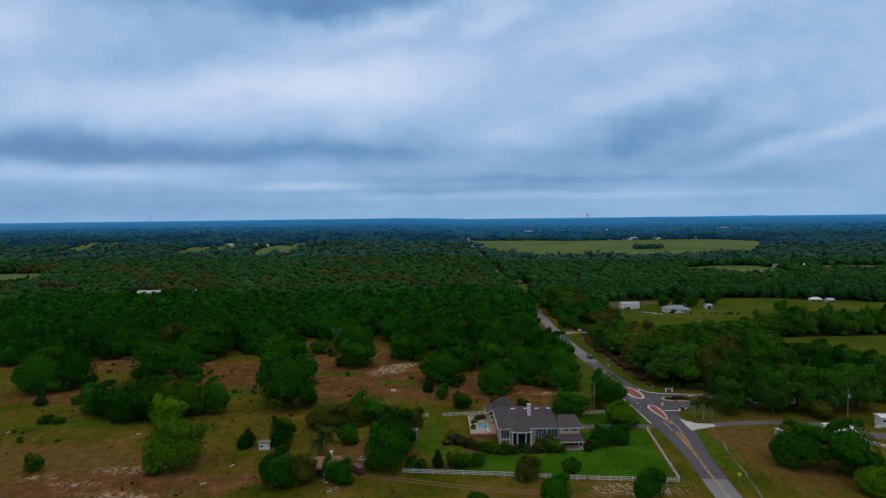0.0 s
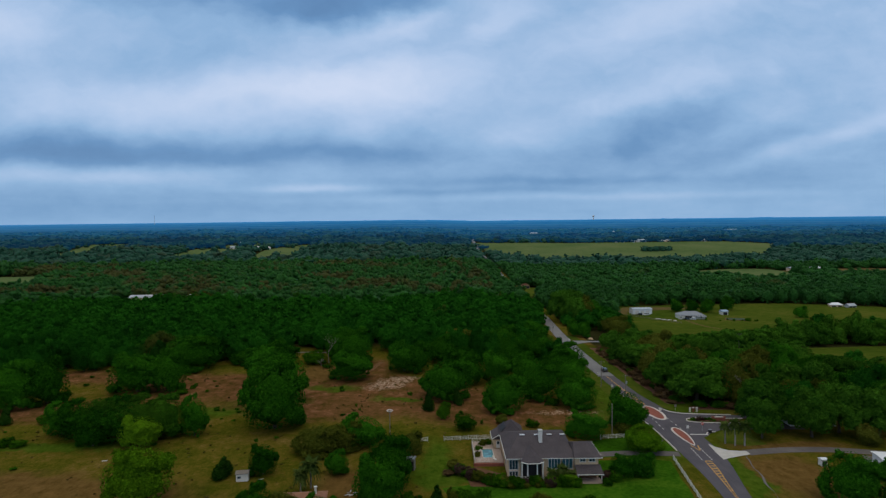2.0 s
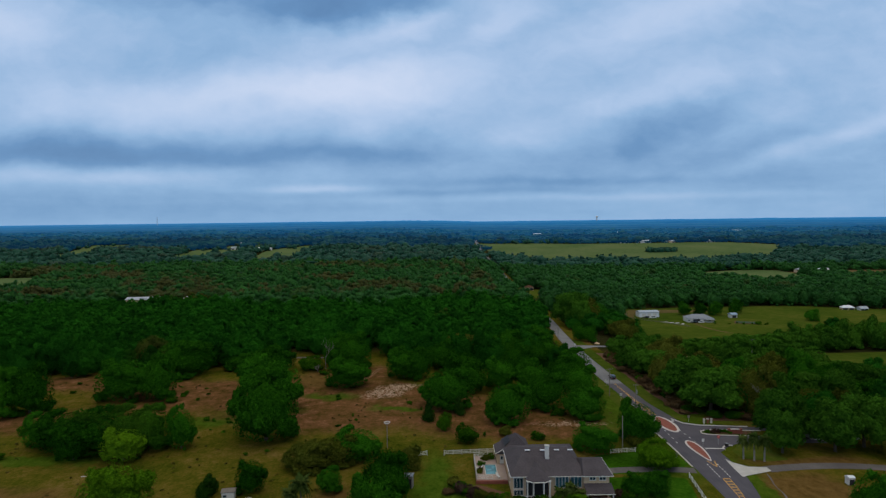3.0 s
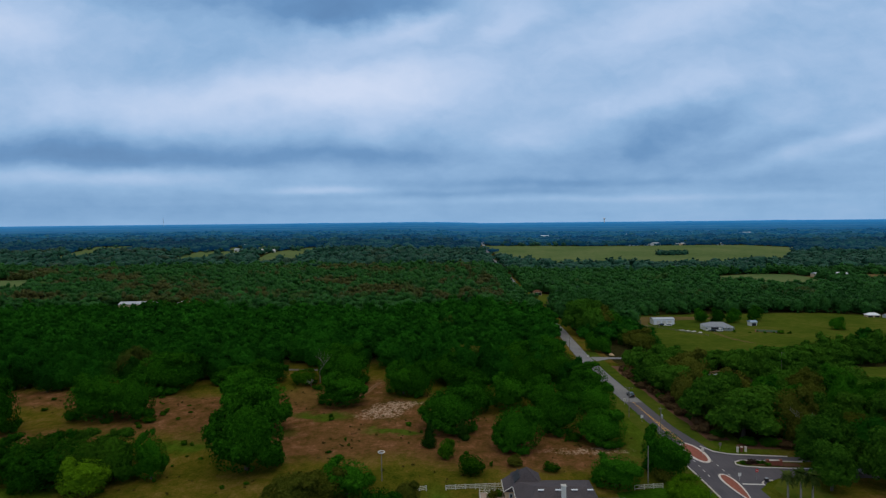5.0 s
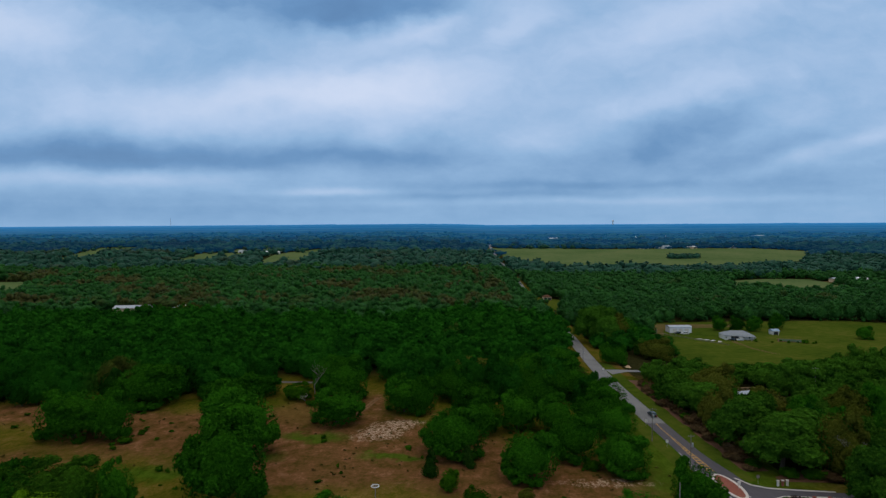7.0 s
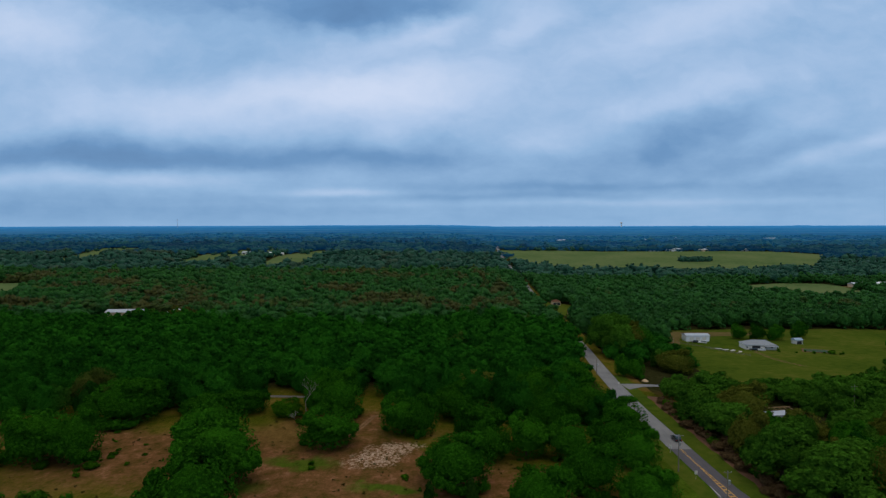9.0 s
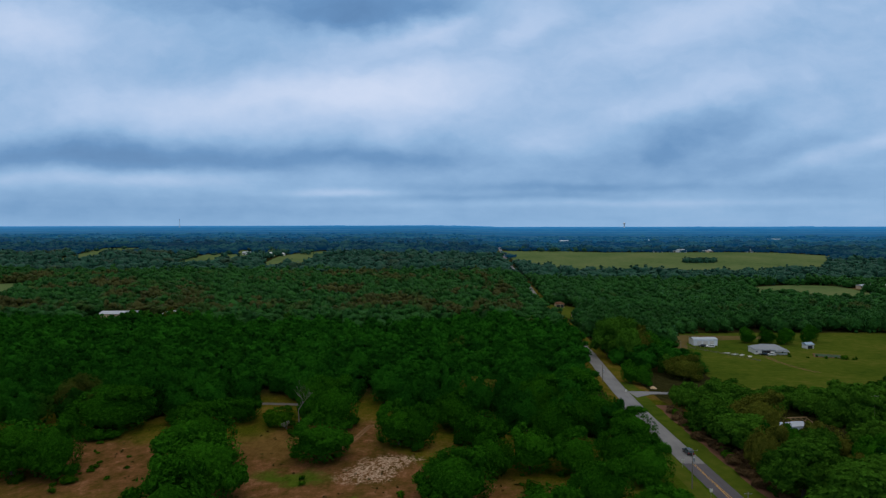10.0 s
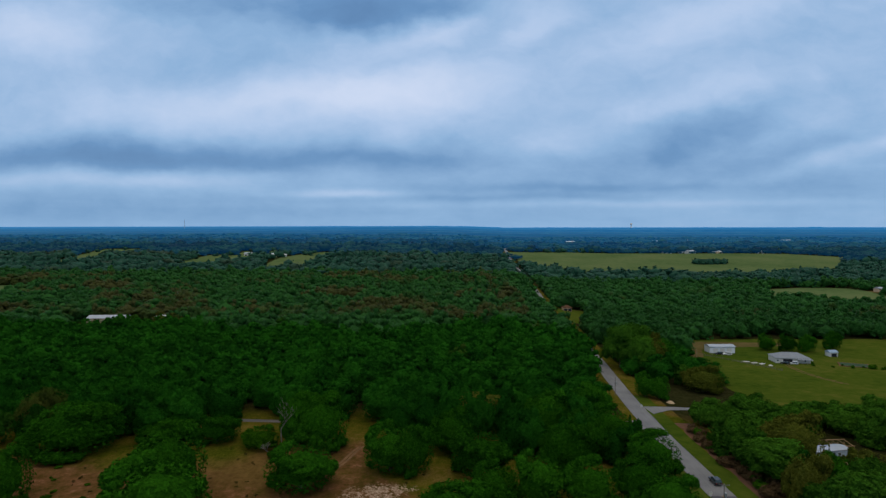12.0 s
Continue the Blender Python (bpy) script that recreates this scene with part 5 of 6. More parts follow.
def window(parent, x0, x1, y, z0, z1, panes, material):
    frame_ob = part("window", bmesh_frame(x0, x1, y, z0, z1, panes), M_WHITE, parent, "white framed window")
    w = (x1 - x0) / panes
    for i in range(panes):
        part("pane", block(bmesh.new(), x0 + w * i + 0.06, x0 + w * (i + 1) - 0.06, y - 0.05, y - 0.01, z0 + 0.08, z1 - 0.08), material, frame_ob)


def bmesh_frame(x0, x1, y, z0, z1, panes):
    bm = bmesh.new()
    block(bm, x0 - 0.1, x1 + 0.1, y - 0.10, y - 0.004, z0 - 0.1, z0 + 0.06)
    block(bm, x0 - 0.1, x1 + 0.1, y - 0.10, y - 0.004, z1 - 0.06, z1 + 0.1)
    for i in range(panes + 1):
        x = x0 + (x1 - x0) * i / panes
        block(bm, x - 0.06, x + 0.06, y - 0.09, y - 0.004, z0 + 0.06, z1 - 0.06)
    return bm


window(house, 16.0, 18.2, 177.9, 1.9, 4.4, 3, M_WINDOW)
window(house, 25.9, 28.9, 177.9, 2.0, 4.6, 4, M_TEAL)
window(house, 29.4, 32.0, 177.9, 2.0, 4.6, 3, M_TEAL)
window(house, 33.6, 35.0, 176.6, 4.2, 5.0, 2, M_WINDOW)
window(house, 35.9, 37.4, 176.6, 4.2, 5.0, 2, M_WINDOW)
window(house, 26.2, 28.6, 177.9, -0.0, 1.6, 3, M_WINDOW)
# flat panels: dark and brown stand in for the shade behind the porches
part("porch_opening", block(bmesh.new(), 18.9, 24.2, 177.84, 177.894, 0.1, 4.6), M_DARK, house, "dark panel coloured as the shade behind the columns")
part("porch_opening", block(bmesh.new(), 33.0, 37.8, 176.54, 176.594, 0.1, 2.1), M_MULCH, house, "brown panel coloured as the shaded wall behind the porch")
for x in (18.9, 20.3, 22.7, 24.1):
    bm = rod(bmesh.new(), (x, 175.3, -0.1), (x, 175.3, 4.72), 0.2, 0.17, 10)
    block(bm, x - 0.28, x + 0.28, 175.02, 175.58, -0.1, 0.25)
    block(bm, x - 0.26, x + 0.26, 175.04, 175.56, 4.5, 4.71)
    part("column", bm, M_WHITE, house, "white round porch column")
for x in (32.5, 38.3):
    part("porch_post", block(bmesh.new(), x - 0.09, x + 0.09, 173.4, 173.58, -0.1, 2.2), M_WHITE, house, "white porch post")
window(house, 16.0, 18.2, 177.9, 0.2, 1.5, 3, M_WINDOW)
part("porch_floor", block(bmesh.new(), 18.4, 24.7, 174.7, 177.9, -0.2, 0.12), M_CONCRETE, house)
part("porch_floor", block(bmesh.new(), 32.2, 38.6, 173.2, 176.6, -0.2, 0.1), M_DECK, house)
door = part("door", block(bmesh.new(), 14.3, 15.3, 195.22, 195.296, 0.9, 3.0), M_WHITE, house, "white side door with a glazed light")
part("door_light", block(bmesh.new(), 14.5, 15.1, 195.19, 195.218, 2.0, 2.8), M_WINDOW, door)
for y in (181, 184.6):
    bm = block(bmesh.new(), 15.50, 15.596, y, y + 1.3, 1.9, 3.6)
    wdw = part("window", bm, M_WHITE, house, "white framed window")
    part("pane", block(bmesh.new(), 15.47, 15.498, y + 0.12, y + 1.18, 2.0, 3.5), M_WINDOW, wdw)

# pool terrace
terrace = thing("pool_terrace", 0, 0, 0, 0, "raised pale pool terrace with a brick face", "terrace", kind="structure")
bm = bmesh.new()
block(bm, 7.6, 15.4, 185.2, 188.2, -0.1, 0.9)
block(bm, 7.6, 10.0, 188.2, 194.8, -0.1, 0.9)
block(bm, 13.2, 15.4, 188.2, 194.8, -0.1, 0.9)
block(bm, 7.6, 13.5, 194.8, 200.4, -0.1, 0.9)
part("paving", bm, M_DECK, terrace)
part("retaining_wall", block(bmesh.new(), 7.4, 15.3, 184.7, 185.2, -0.1, 0.75), M_BRICK, terrace, "red brick retaining wall")
pool = thing("swimming_pool", 0, 0, 0, 0, "small pale blue swimming pool set in the terrace", "pool")
part("water", block(bmesh.new(), 10.2, 13.0, 188.4, 194.6, 0.2, 0.78), M_WATER, pool, "clear pale blue water")
bm = bmesh.new()
for b in ((10.0, 13.2, 188.2, 188.4), (10.0, 13.2, 194.6, 194.8), (10.0, 10.2, 188.4, 194.6), (13.0, 13.2, 188.4, 194.6)):
    block(bm, *b, 0.0, 0.96)
part("coping", bm, M_CONCRETE, pool)
rail = thing("railing", 0, 0, 0, 0, "white terrace railing with thin balusters", "railing")
for (x0, y0), (x1, y1) in (((7.7, 185.5), (7.7, 200.2)), ((7.7, 200.2), (13.8, 200.2)), ((7.7, 185.5), (11.5, 185.4))):
    n = max(2, int(math.hypot(x1 - x0, y1 - y0) / 1.2))
    for i in range(n + 1):
        x, y = x0 + (x1 - x0) * i / n, y0 + (y1 - y0) * i / n
        part("post", block(bmesh.new(), x - 0.05, x + 0.05, y - 0.05, y + 0.05, 0.88, 1.95), M_WHITE, rail)
    for z in (1.1, 1.5, 1.9):
        part("rail", rod(bmesh.new(), (x0, y0, z), (x1, y1, z), 0.04, 0.04, 6), M_WHITE, rail)


def lounger(x, y, turn):
    ob = thing("sun_lounger", x, y, 0.9, turn, "white sun lounger on the pool terrace", "lounger", "loungers by the pool")
    part("seat", block(bmesh.new(), -0.3, 0.3, -0.5, 0.9, 0.28, 0.36), M_WHITE, ob)
    bm = block(bmesh.new(), -0.3, 0.3, 0, 0.75, 0, 0.07)
    back = part("backrest", bm, M_WHITE, ob)
    back.matrix_basis = pose(0, 0.86, 0.32, 48, 0, 0)
    for lx in (-0.26, 0.26):
        for ly in (-0.42, 0.8):
            part("leg", block(bmesh.new(), lx - 0.03, lx + 0.03, ly - 0.03, ly + 0.03, 0, 0.28), M_WHITE, ob)


lounger(13.2, 186.4, 20)
lounger(10.6, 198.6, 100)
lounger(8.3, 192.0, -90)


# ---------------------------------------------------------------- fences
def rail_fence(points, gap, label, rails=(0.35, 0.75, 1.15), material=M_WHITE, category="fence"):
    fence = thing("fence", points[0][0], points[0][1], 0, 0, label, category, "white rail fences")
    ox, oy = points[0]
    for (x0, y0), (x1, y1) in zip(points, points[1:]):
        ln = math.hypot(x1 - x0, y1 - y0)
        n = max(1, round(ln / gap))
        d = Vector(((x1 - x0) / ln, (y1 - y0) / ln, 0))
        s = Vector((-d.y, d.x, 0)) * 0.025
        for i in range(n + 1):
            x, y = x0 + (x1 - x0) * i / n - ox, y0 + (y1 - y0) * i / n - oy
            g = at(x + ox, y + oy)
            part("post", block(bmesh.new(), x - 0.075, x + 0.075, y - 0.075, y + 0.075, g - 0.1, g + rails[-1] + 0.18), material, fence)
            if i == n:
                break
            for z in rails:
                a = Vector((x, y, g + z))
                b = a + d * (ln / n)
                bm = bmesh.new()
                v = [bm.verts.new(q + o + Vector((0, 0, h))) for q in (a, b) for o in (s, -s) for h in (-0.06, 0.06)]
                for f in ((0, 1, 3, 2), (4, 6, 7, 5), (0, 4, 5, 1), (2, 3, 7, 6), (1, 5, 7, 3), (0, 2, 6, 4)):
                    bm.faces.new([v[k] for k in f])
                part("rail", bm, material, fence)


rail_fence([(-11.2, 159.8), (12, 157.0), (34.7, 153.6), (56.4, 151.4)], 2.6, "long white three-rail paddock fence")
rail_fence([(57.0, 152.4), (61.2, 187.2)], 2.6, "white three-rail fence beside the road")
rail_fence([(-0.4, 203.9), (14.2, 205.2)], 2.6, "white three-rail fence behind the house")
rail_fence([(-7.6, 203.0), (-5.2, 203.8)], 2.6, "short white three-rail fence section")
rail_fence([(24, 205.6), (34, 205.8)], 2.6, "white three-rail fence behind the house")
rail_fence([(45.8, 203.4), (53.0, 204.4)], 2.6, "white three-rail fence near a utility pole")
rail_fence([(116.2, 176.6), (121, 171.6), (126, 168)], 2.2, "white rail fence by the farm path", (0.3, 0.7, 1.05))


# ---------------------------------------------------------------- poles, signs, walls
def utility_pole(x, y, high, label, arm=2.2, transformer=True, turn=0.0, material=M_POLE):
    ob = thing("utility_pole", x, y, at(x, y), turn, label, "utility pole", "utility poles")
    part("pole", rod(bmesh.new(), (0, 0, -0.3), (0, 0, high), 0.15, 0.10, 8), material, ob)
    if arm:
        for dz in (0.35,):
            cross = part("crossarm", block(bmesh.new(), -arm / 2, arm / 2, -0.15, -0.07, high - dz - 0.05, high - dz + 0.05), material, ob)
            for k in (-0.46, 0.0, 0.46):
                part("insulator", rod(bmesh.new(), (k * arm, -0.105, high - dz + 0.05), (k * arm, -0.105, high - dz + 0.22), 0.04, 0.03, 6), M_STEEL, cross, "grey insulator")
    if transformer:
        part("transformer", rod(bmesh.new(), (0.36, -0.1, high - 3.1), (0.36, -0.1, high - 2.1), 0.24, 0.24, 10), M_STEEL, ob, "grey steel transformer can")
    return ob


utility_pole(50.3, 207.4, 9.4, "weathered timber utility pole behind the house", 0, False, 0, M_PALE_BARK)
utility_pole(124.1, 190.1, 11.5, "tall timber utility pole beside the lane", 0, True)
utility_pole(60.6, 259.2, 10.2, "dark timber utility pole with crossarms", 2.4, True)
utility_pole(60.8, 229, 12.5, "tall dark utility pole with crossarms", 1.6, True)
utility_pole(62.0, 307, 6.5, "dark timber utility pole beside the road", 0, True)
utility_pole(62.2, 369.5, 7.5, "dark timber utility pole beside the road", 0, True)
utility_pole(134, 174, 9, "slim dark pole beside the lane", 0, False)
utility_pole(127.5, 462.5, 8, "pale timber pole in the paddock", 0, False, 0, M_PALE_BARK)
utility_pole(139, 311, 12, "timber utility pole among the woods", 2.2, False)

lamp = thing("lamp_post", -16.8, 209.6, 0, 0, "pale slim post with a white ring on top", "post")
part("pole", rod(bmesh.new(), (0, 0, -0.2), (0, 0, 7.4), 0.11, 0.08, 8), M_PALE_BARK, lamp)
bm = bmesh.new()
for k in range(14):
    a, b = 2 * math.pi * k / 14, 2 * math.pi * (k + 1) / 14
    rod(bm, (0.85 * math.cos(a), 0.85 * math.sin(a), 7.5), (0.85 * math.cos(b), 0.85 * math.sin(b), 7.5), 0.11, 0.11, 6)
part("ring", bm, M_WHITE, lamp, "white ring on the post top")
for k in range(4):
    part("spoke", rod(bmesh.new(), (0, 0, 7.3), (0.85 * math.cos(k * 1.571), 0.85 * math.sin(k * 1.571), 7.45), 0.04, 0.04, 5), M_PALE_BARK, lamp)
part("brace", block(bmesh.new(), -0.6, 0.6, -0.05, 0.05, 7.0, 7.1), M_PALE_BARK, lamp)


def road_sign(x, y, form, material, label, high=2.3, turn=0):
    ob = thing("road_sign", x, y, at(x, y), turn, label, "sign", "road signs")
    part("post", rod(bmesh.new(), (0, 0, -0.2), (0, 0, high + 0.3), 0.045, 0.045, 6), M_STEEL, ob)
    if form == 4:
        o = [(0, -0.62), (0.62, 0), (0, 0.62), (-0.62, 0)]
    elif form == 8:
        o = [(0.45 * math.cos(math.pi / 8 + i * math.pi / 4), 0.45 * math.sin(math.pi / 8 + i * math.pi / 4)) for i in range(8)]
    else:
        o = [(-0.38, -0.45), (0.38, -0.45), (0.38, 0.45), (-0.38, 0.45)]
    plate = part("plate", slab(bmesh.new(), o, -0.015, 0.015), material, ob)
    plate.matrix_basis = pose(0, -0.075, high, 90, 0, 0)
    if form == 4:
        bar = part("symbol", slab(bmesh.new(), [(-0.2, -0.06), (0.2, -0.06), (0.2, 0.06), (-0.2, 0.06)], 0.016, 0.022), M_DARK, plate, "black symbol bar")
    elif form == 8:
        bar = part("symbol", slab(bmesh.new(), [(-0.3, -0.07), (0.3, -0.07), (0.3, 0.07), (-0.3, 0.07)], 0.016, 0.022), M_WHITE, plate, "white symbol bar")


road_sign(70.8, 150.4, 4, M_SIGN_Y, "yellow diamond warning sign on a steel post")
road_sign(78.3, 209.2, 8, M_SIGN_R, "red octagonal stop sign with a white bar")
road_sign(73.4, 208.0, 0, M_WHITE, "white road sign plate on the island", 1.8)
road_sign(71.2, 225.2, 0, M_WHITE, "white road sign plate on the island", 1.8)
road_sign(77.6, 228.8, 0, M_POLE, "plain dark sign on a short post", 1.9)
road_sign(62.4, 199.0, 0, M_POLE, "small dark sign beside the driveway", 1.4)
road_sign(63.3, 254, 0, M_WHITE, "white road sign plate on the verge", 1.9)
road_sign(63.0, 273, 0, M_WHITE, "white road sign plate on the verge", 1.9)
road_sign(67.6, 351.2, 0, M_LINE, "small pale sign at the side lane", 1.2)

for i, x in enumerate((82.0, 83.2, 84.4)):
    post = thing("gate_pillar", x, 227.6 + 0.1 * i, 0, 0, "short pale stone pillar beside the entrance", "pillar", "pillars at the entrance")
    part("shaft", block(bmesh.new(), -0.22, 0.22, -0.22, 0.22, -0.1, 1.3), M_KERB if i != 1 else M_BRICK, post)
    part("cap", block(bmesh.new(), -0.3, 0.3, -0.3, 0.3, 1.3, 1.45), M_KERB, post)
wall_sign = thing("entrance_wall", 87.2, 217.9, 0, -3, "low red brick entrance wall with a stone cap", "wall")
part("body", block(bmesh.new(), -1.9, 1.9, -0.25, 0.25, -0.1, 1.35), M_BRICK, wall_sign)
part("cap", block(bmesh.new(), -2.05, 2.05, -0.33, 0.33, 1.35, 1.5), M_KERB, wall_sign, "pale stone cap")
for k in (-1.7, 1.7):
    part("pier", block(bmesh.new(), k - 0.35, k + 0.35, -0.36, 0.36, -0.1, 1.65), M_BRICK, wall_sign)
sheet("flower_bed", [(79.0, 219.2), (82, 220.6), (90, 219.6), (94, 219), (94, 216.6), (90, 216.8), (82, 217.8)], M_MULCH, 0.16, "mulched planting bed in the road median", 4)
sheet("flower_bed", [(84, 230), (98, 229.4), (106, 232), (104, 236), (90, 236), (84, 233)], M_MULCH, 0.05, "reddish mulch bed under the trees", 4)
sheet("flower_bed", [(6, 172.6), (33, 172.2), (33, 175.4), (18, 176.2), (14, 180), (8, 184.4), (4, 182)], M_MULCH, 0.03, "mulched bed along the house front", 4)
rock = thing("utility_box", 80.0, 207.6, 0.05, 10, "small dark utility box on the verge", "utility box")
part("body", block(bmesh.new(), -0.4, 0.4, -0.3, 0.3, -0.05, 0.9), M_DARK, rock)
part("lid", block(bmesh.new(), -0.45, 0.45, -0.35, 0.35, 0.9, 0.98), M_GREY_SHEET, rock)


# ---------------------------------------------------------------- vehicles
def car(x, y, turn, material, label, long=4.6, wide=1.85, high=1.65, van=False):
    ob = thing("car", x, y, at(x, y) + 0.06, turn, label, "car", "cars")
    L, W = long / 2, wide / 2
    side = [(-L, 0.32), (L, 0.32), (L, 0.72), (L - 0.25, 0.86), (L * 0.42 if not van else L * 0.75, 0.95), (-L + 0.05, 0.98), (-L, 0.8)]
    cabin = [(L * 0.44, 0.95), (L * 0.14, high - 0.04), (-L * 0.2, high), (-L * 0.82, high - 0.05), (-L * 0.96, 0.97)]
    if van:
        cabin = [(L * 0.8, 0.95), (L * 0.5, high - 0.04), (0, high), (-L * 0.94, high - 0.04), (-L * 0.99, 0.97)]

    def extrude(o, w0, w1, top):
        bm = bmesh.new()
        l = [bm.verts.new((-w1 if z > top else -w0, p, z)) for p, z in o]
        r = [bm.verts.new((w1 if z > top else w0, p, z)) for p, z in o]
        n = len(o)
        bm.faces.new(l)
        bm.faces.new(r[::-1])
        for i in range(n):
            bm.faces.new((l[i], l[(i + 1) % n], r[(i + 1) % n], r[i]))
        return bm
    bm = extrude(side, W, W, 9)
    bmesh.ops.bevel(bm, geom=bm.edges[:], offset=0.05, segments=1, affect="EDGES")
    part("body", bm, material, ob)
    cab = part("cabin", extrude(cabin, W - 0.04, W - 0.22, 1.1), material, ob)
    for s in (-1, 1):
        glass_bm = bmesh.new()
        o = [(c[0] * 0.93 - 0.02, c[1]) for c in cabin]
        z0, z1 = 1.02, high - 0.14
        pts = [(o[0][0] - 0.12, z0), (o[1][0] - 0.03, z1), (o[3][0] + 0.06, z1), (o[4][0] + 0.12, z0)]
        x0, x1 = W - 0.035, W - 0.19
        vs = [glass_bm.verts.new((s * (x0 if z < 1.2 else x1), p, z)) for p, z in pts]
        vb = [glass_bm.verts.new((s * ((x0 if z < 1.2 else x1) - 0.03), p, z)) for p, z in pts]
        glass_bm.faces.new(vs)
        glass_bm.faces.new(vb[::-1])
        for i in range(4):
            glass_bm.faces.new((vs[i], vs[(i + 1) % 4], vb[(i + 1) % 4], vb[i]))
        part("side_window", glass_bm, M_WINDOW, cab)
    for a, b, nm in ((cabin[0], cabin[1], "windscreen"), (cabin[4], cabin[3], "rear_window")):
        bm = bmesh.new()
        out = 0.012 if nm == "windscreen" else -0.012
        vs = []
        for k, w in ((0.12, W - 0.14), (0.9, W - 0.26)):
            p, z = a[0] + (b[0] - a[0]) * k, a[1] + (b[1] - a[1]) * k
            vs += [(-w, p + out, z + 0.012), (w, p + out, z + 0.012)]
        q = [bm.verts.new(c) for c in vs] + [bm.verts.new((c[0], c[1] - out * 3, c[2] - 0.04)) for c in vs]
        for f in ((0, 1, 3, 2), (4, 6, 7, 5), (0, 4, 5, 1), (2, 3, 7, 6), (0, 2, 6, 4), (1, 5, 7, 3)):
            bm.faces.new([q[i] for i in f])
        part(nm, bm, M_WINDOW, cab)
    for sx in (-1, 1):
        for p in (L * 0.62, -L * 0.62):
            wheel = part("wheel", rod(bmesh.new(), (sx * (W - 0.2), p, 0.28), (sx * (W + 0.02), p, 0.28), 0.34, 0.34, 14), M_RUBBER, ob)
            part("rim", rod(bmesh.new(), (sx * (W + 0.02), p, 0.28), (sx * (W + 0.04), p, 0.28), 0.2, 0.19, 12), M_STEEL, wheel)
        part("headlight", block(bmesh.new(), sx * W * 0.7 - 0.18, sx * W * 0.7 + 0.18, L - 0.05, L + 0.015, 0.6, 0.74), M_LAMP_W, ob)
        part("tail_light", block(bmesh.new(), sx * W * 0.8 - 0.1, sx * W * 0.8 + 0.1, -L - 0.015, -L + 0.05, 0.62, 0.86), M_LAMP_R, ob)
    return ob


car(68.4, 284, 2, M_CAR, "black sport utility car driving along the road")
car(-23.0, 160.8, 35, M_CAR_RED, "old maroon van parked beside the red roof", 4.9, 1.9, 1.95, True)
car(155.6, 491.6, 80, M_CAR_WHITE, "white pickup parked before the barn", 5.2, 1.9, 1.75)
car(151.2, 492.6, 85, M_CAR, "dark car parked before the barn")
car(180.8, 466.2, 70, M_CAR_WHITE, "white car parked at the farmhouse")
car(176.6, 466.6, 60, M_CAR, "dark car parked at the farmhouse")


# ---------------------------------------------------------------- smaller buildings
def building(name, x, y, turn, long, deep, high, rise, wall_m, roof_m, label, category, hip=False, doors=1, panes=2, lift=0.0, over=0.35):
    ob = thing(name, x, y, at(x, y) + lift, turn, label, category, "outlying buildings")
    L, D = long / 2, deep / 2
    bm = bmesh.new()
    block(bm, -L, L, -D, D, -1.0, high)
    if not hip:
        for sx in (-L, L - 0.12):
            a = [bm.verts.new((sx + t, yy, zz)) for t in (0, 0.12) for yy, zz in ((-D, high), (D, high), (0, high + rise * 0.96))]
            for f in ((0, 2, 1), (3, 4, 5), (0, 1, 4, 3), (1, 2, 5, 4), (2, 0, 3, 5)):
                bm.faces.new([a[i] for i in f])
    part("wall", bm, wall_m, ob)
    part("roof", hip_roof(bmesh.new(), -L - over, L + over, -D - over, D + over, high + 0.004, high + rise, True, D if hip else 0.0, D if hip else 0.0, 0.14), roof_m, ob)
    for i in range(doors):
        cx = -L + long * (i + 0.5) / max(1, doors)
        w = min(1.6, long / (doors * 2.4))
        # flat dark panel in place of an open door's shade
        part("door", block(bmesh.new(), cx - w, cx + w, -D - 0.05, -D - 0.004, 0.0, min(high * 0.8, 2.6)), M_DARK if doors < 3 else M_GREY_SHEET, ob, "dark panel standing for the shade in an open door")
    for i in range(panes):
        cx = -L + long * (i + 0.25) / panes
        wdw = part("window", block(bmesh.new(), cx - 0.5, cx + 0.5, -D - 0.04, -D - 0.004, high * 0.4, high * 0.75), M_WHITE, ob)
        part("pane", block(bmesh.new(), cx - 0.42, cx + 0.42, -D - 0.06, -D - 0.042, high * 0.4 + 0.08, high * 0.75 - 0.08), M_WINDOW, wdw)
    return ob


barn = building("barn", 154.6, 500.5, 2, 15, 8, 3.9, 1.0, M_WHITE_TIN, M_TIN, "long white metal barn with a low gable roof", "barn", False, 0, 0)
for k in (-5.4, -1.4, 2.6):
    part("door", block(bmesh.new(), k, k + 2.8, -4.06, -4.004, 0, 3.0), M_WHITE, barn, "white roll-up door")
farm = building("farmhouse", 182.4, 474, -4, 18, 10.5, 2.9, 2.5, M_WHITE, M_SLATE, "white farmhouse with a pale grey hip roof", "house", True, 0, 5)
# dark panel, the carport's shade put into its colour
part("carport_opening", block(bmesh.new(), -5.2, -0.4, -5.31, -5.254, 0, 2.5), M_DARK, farm, "dark panel standing for the shade inside the carport")
part("porch_roof", hip_roof(bmesh.new(), 1.6, 9.2, -7.6, -5.3, 2.4, 2.9, True, 0.2, 0.2, 0.12), M_SLATE, farm)
for k in (1.8, 4.2, 6.6, 9.0):
    part("porch_post", block(bmesh.new(), k - 0.08, k + 0.08, -7.5, -7.34, 0, 2.4), M_WHITE, farm)
building("shed", 214.8, 490.5, 8, 4.6, 4.4, 2.6, 1.2, M_WHITE, M_BLUE_TARP, "small white shed with a pale blue roof", "shed", False, 1, 1)
pond = thing("pond", 0, 0, 0, 0, "dark rectangular pond with a pale rim in the paddock", "pond", kind="structure")
bm = bmesh.new()
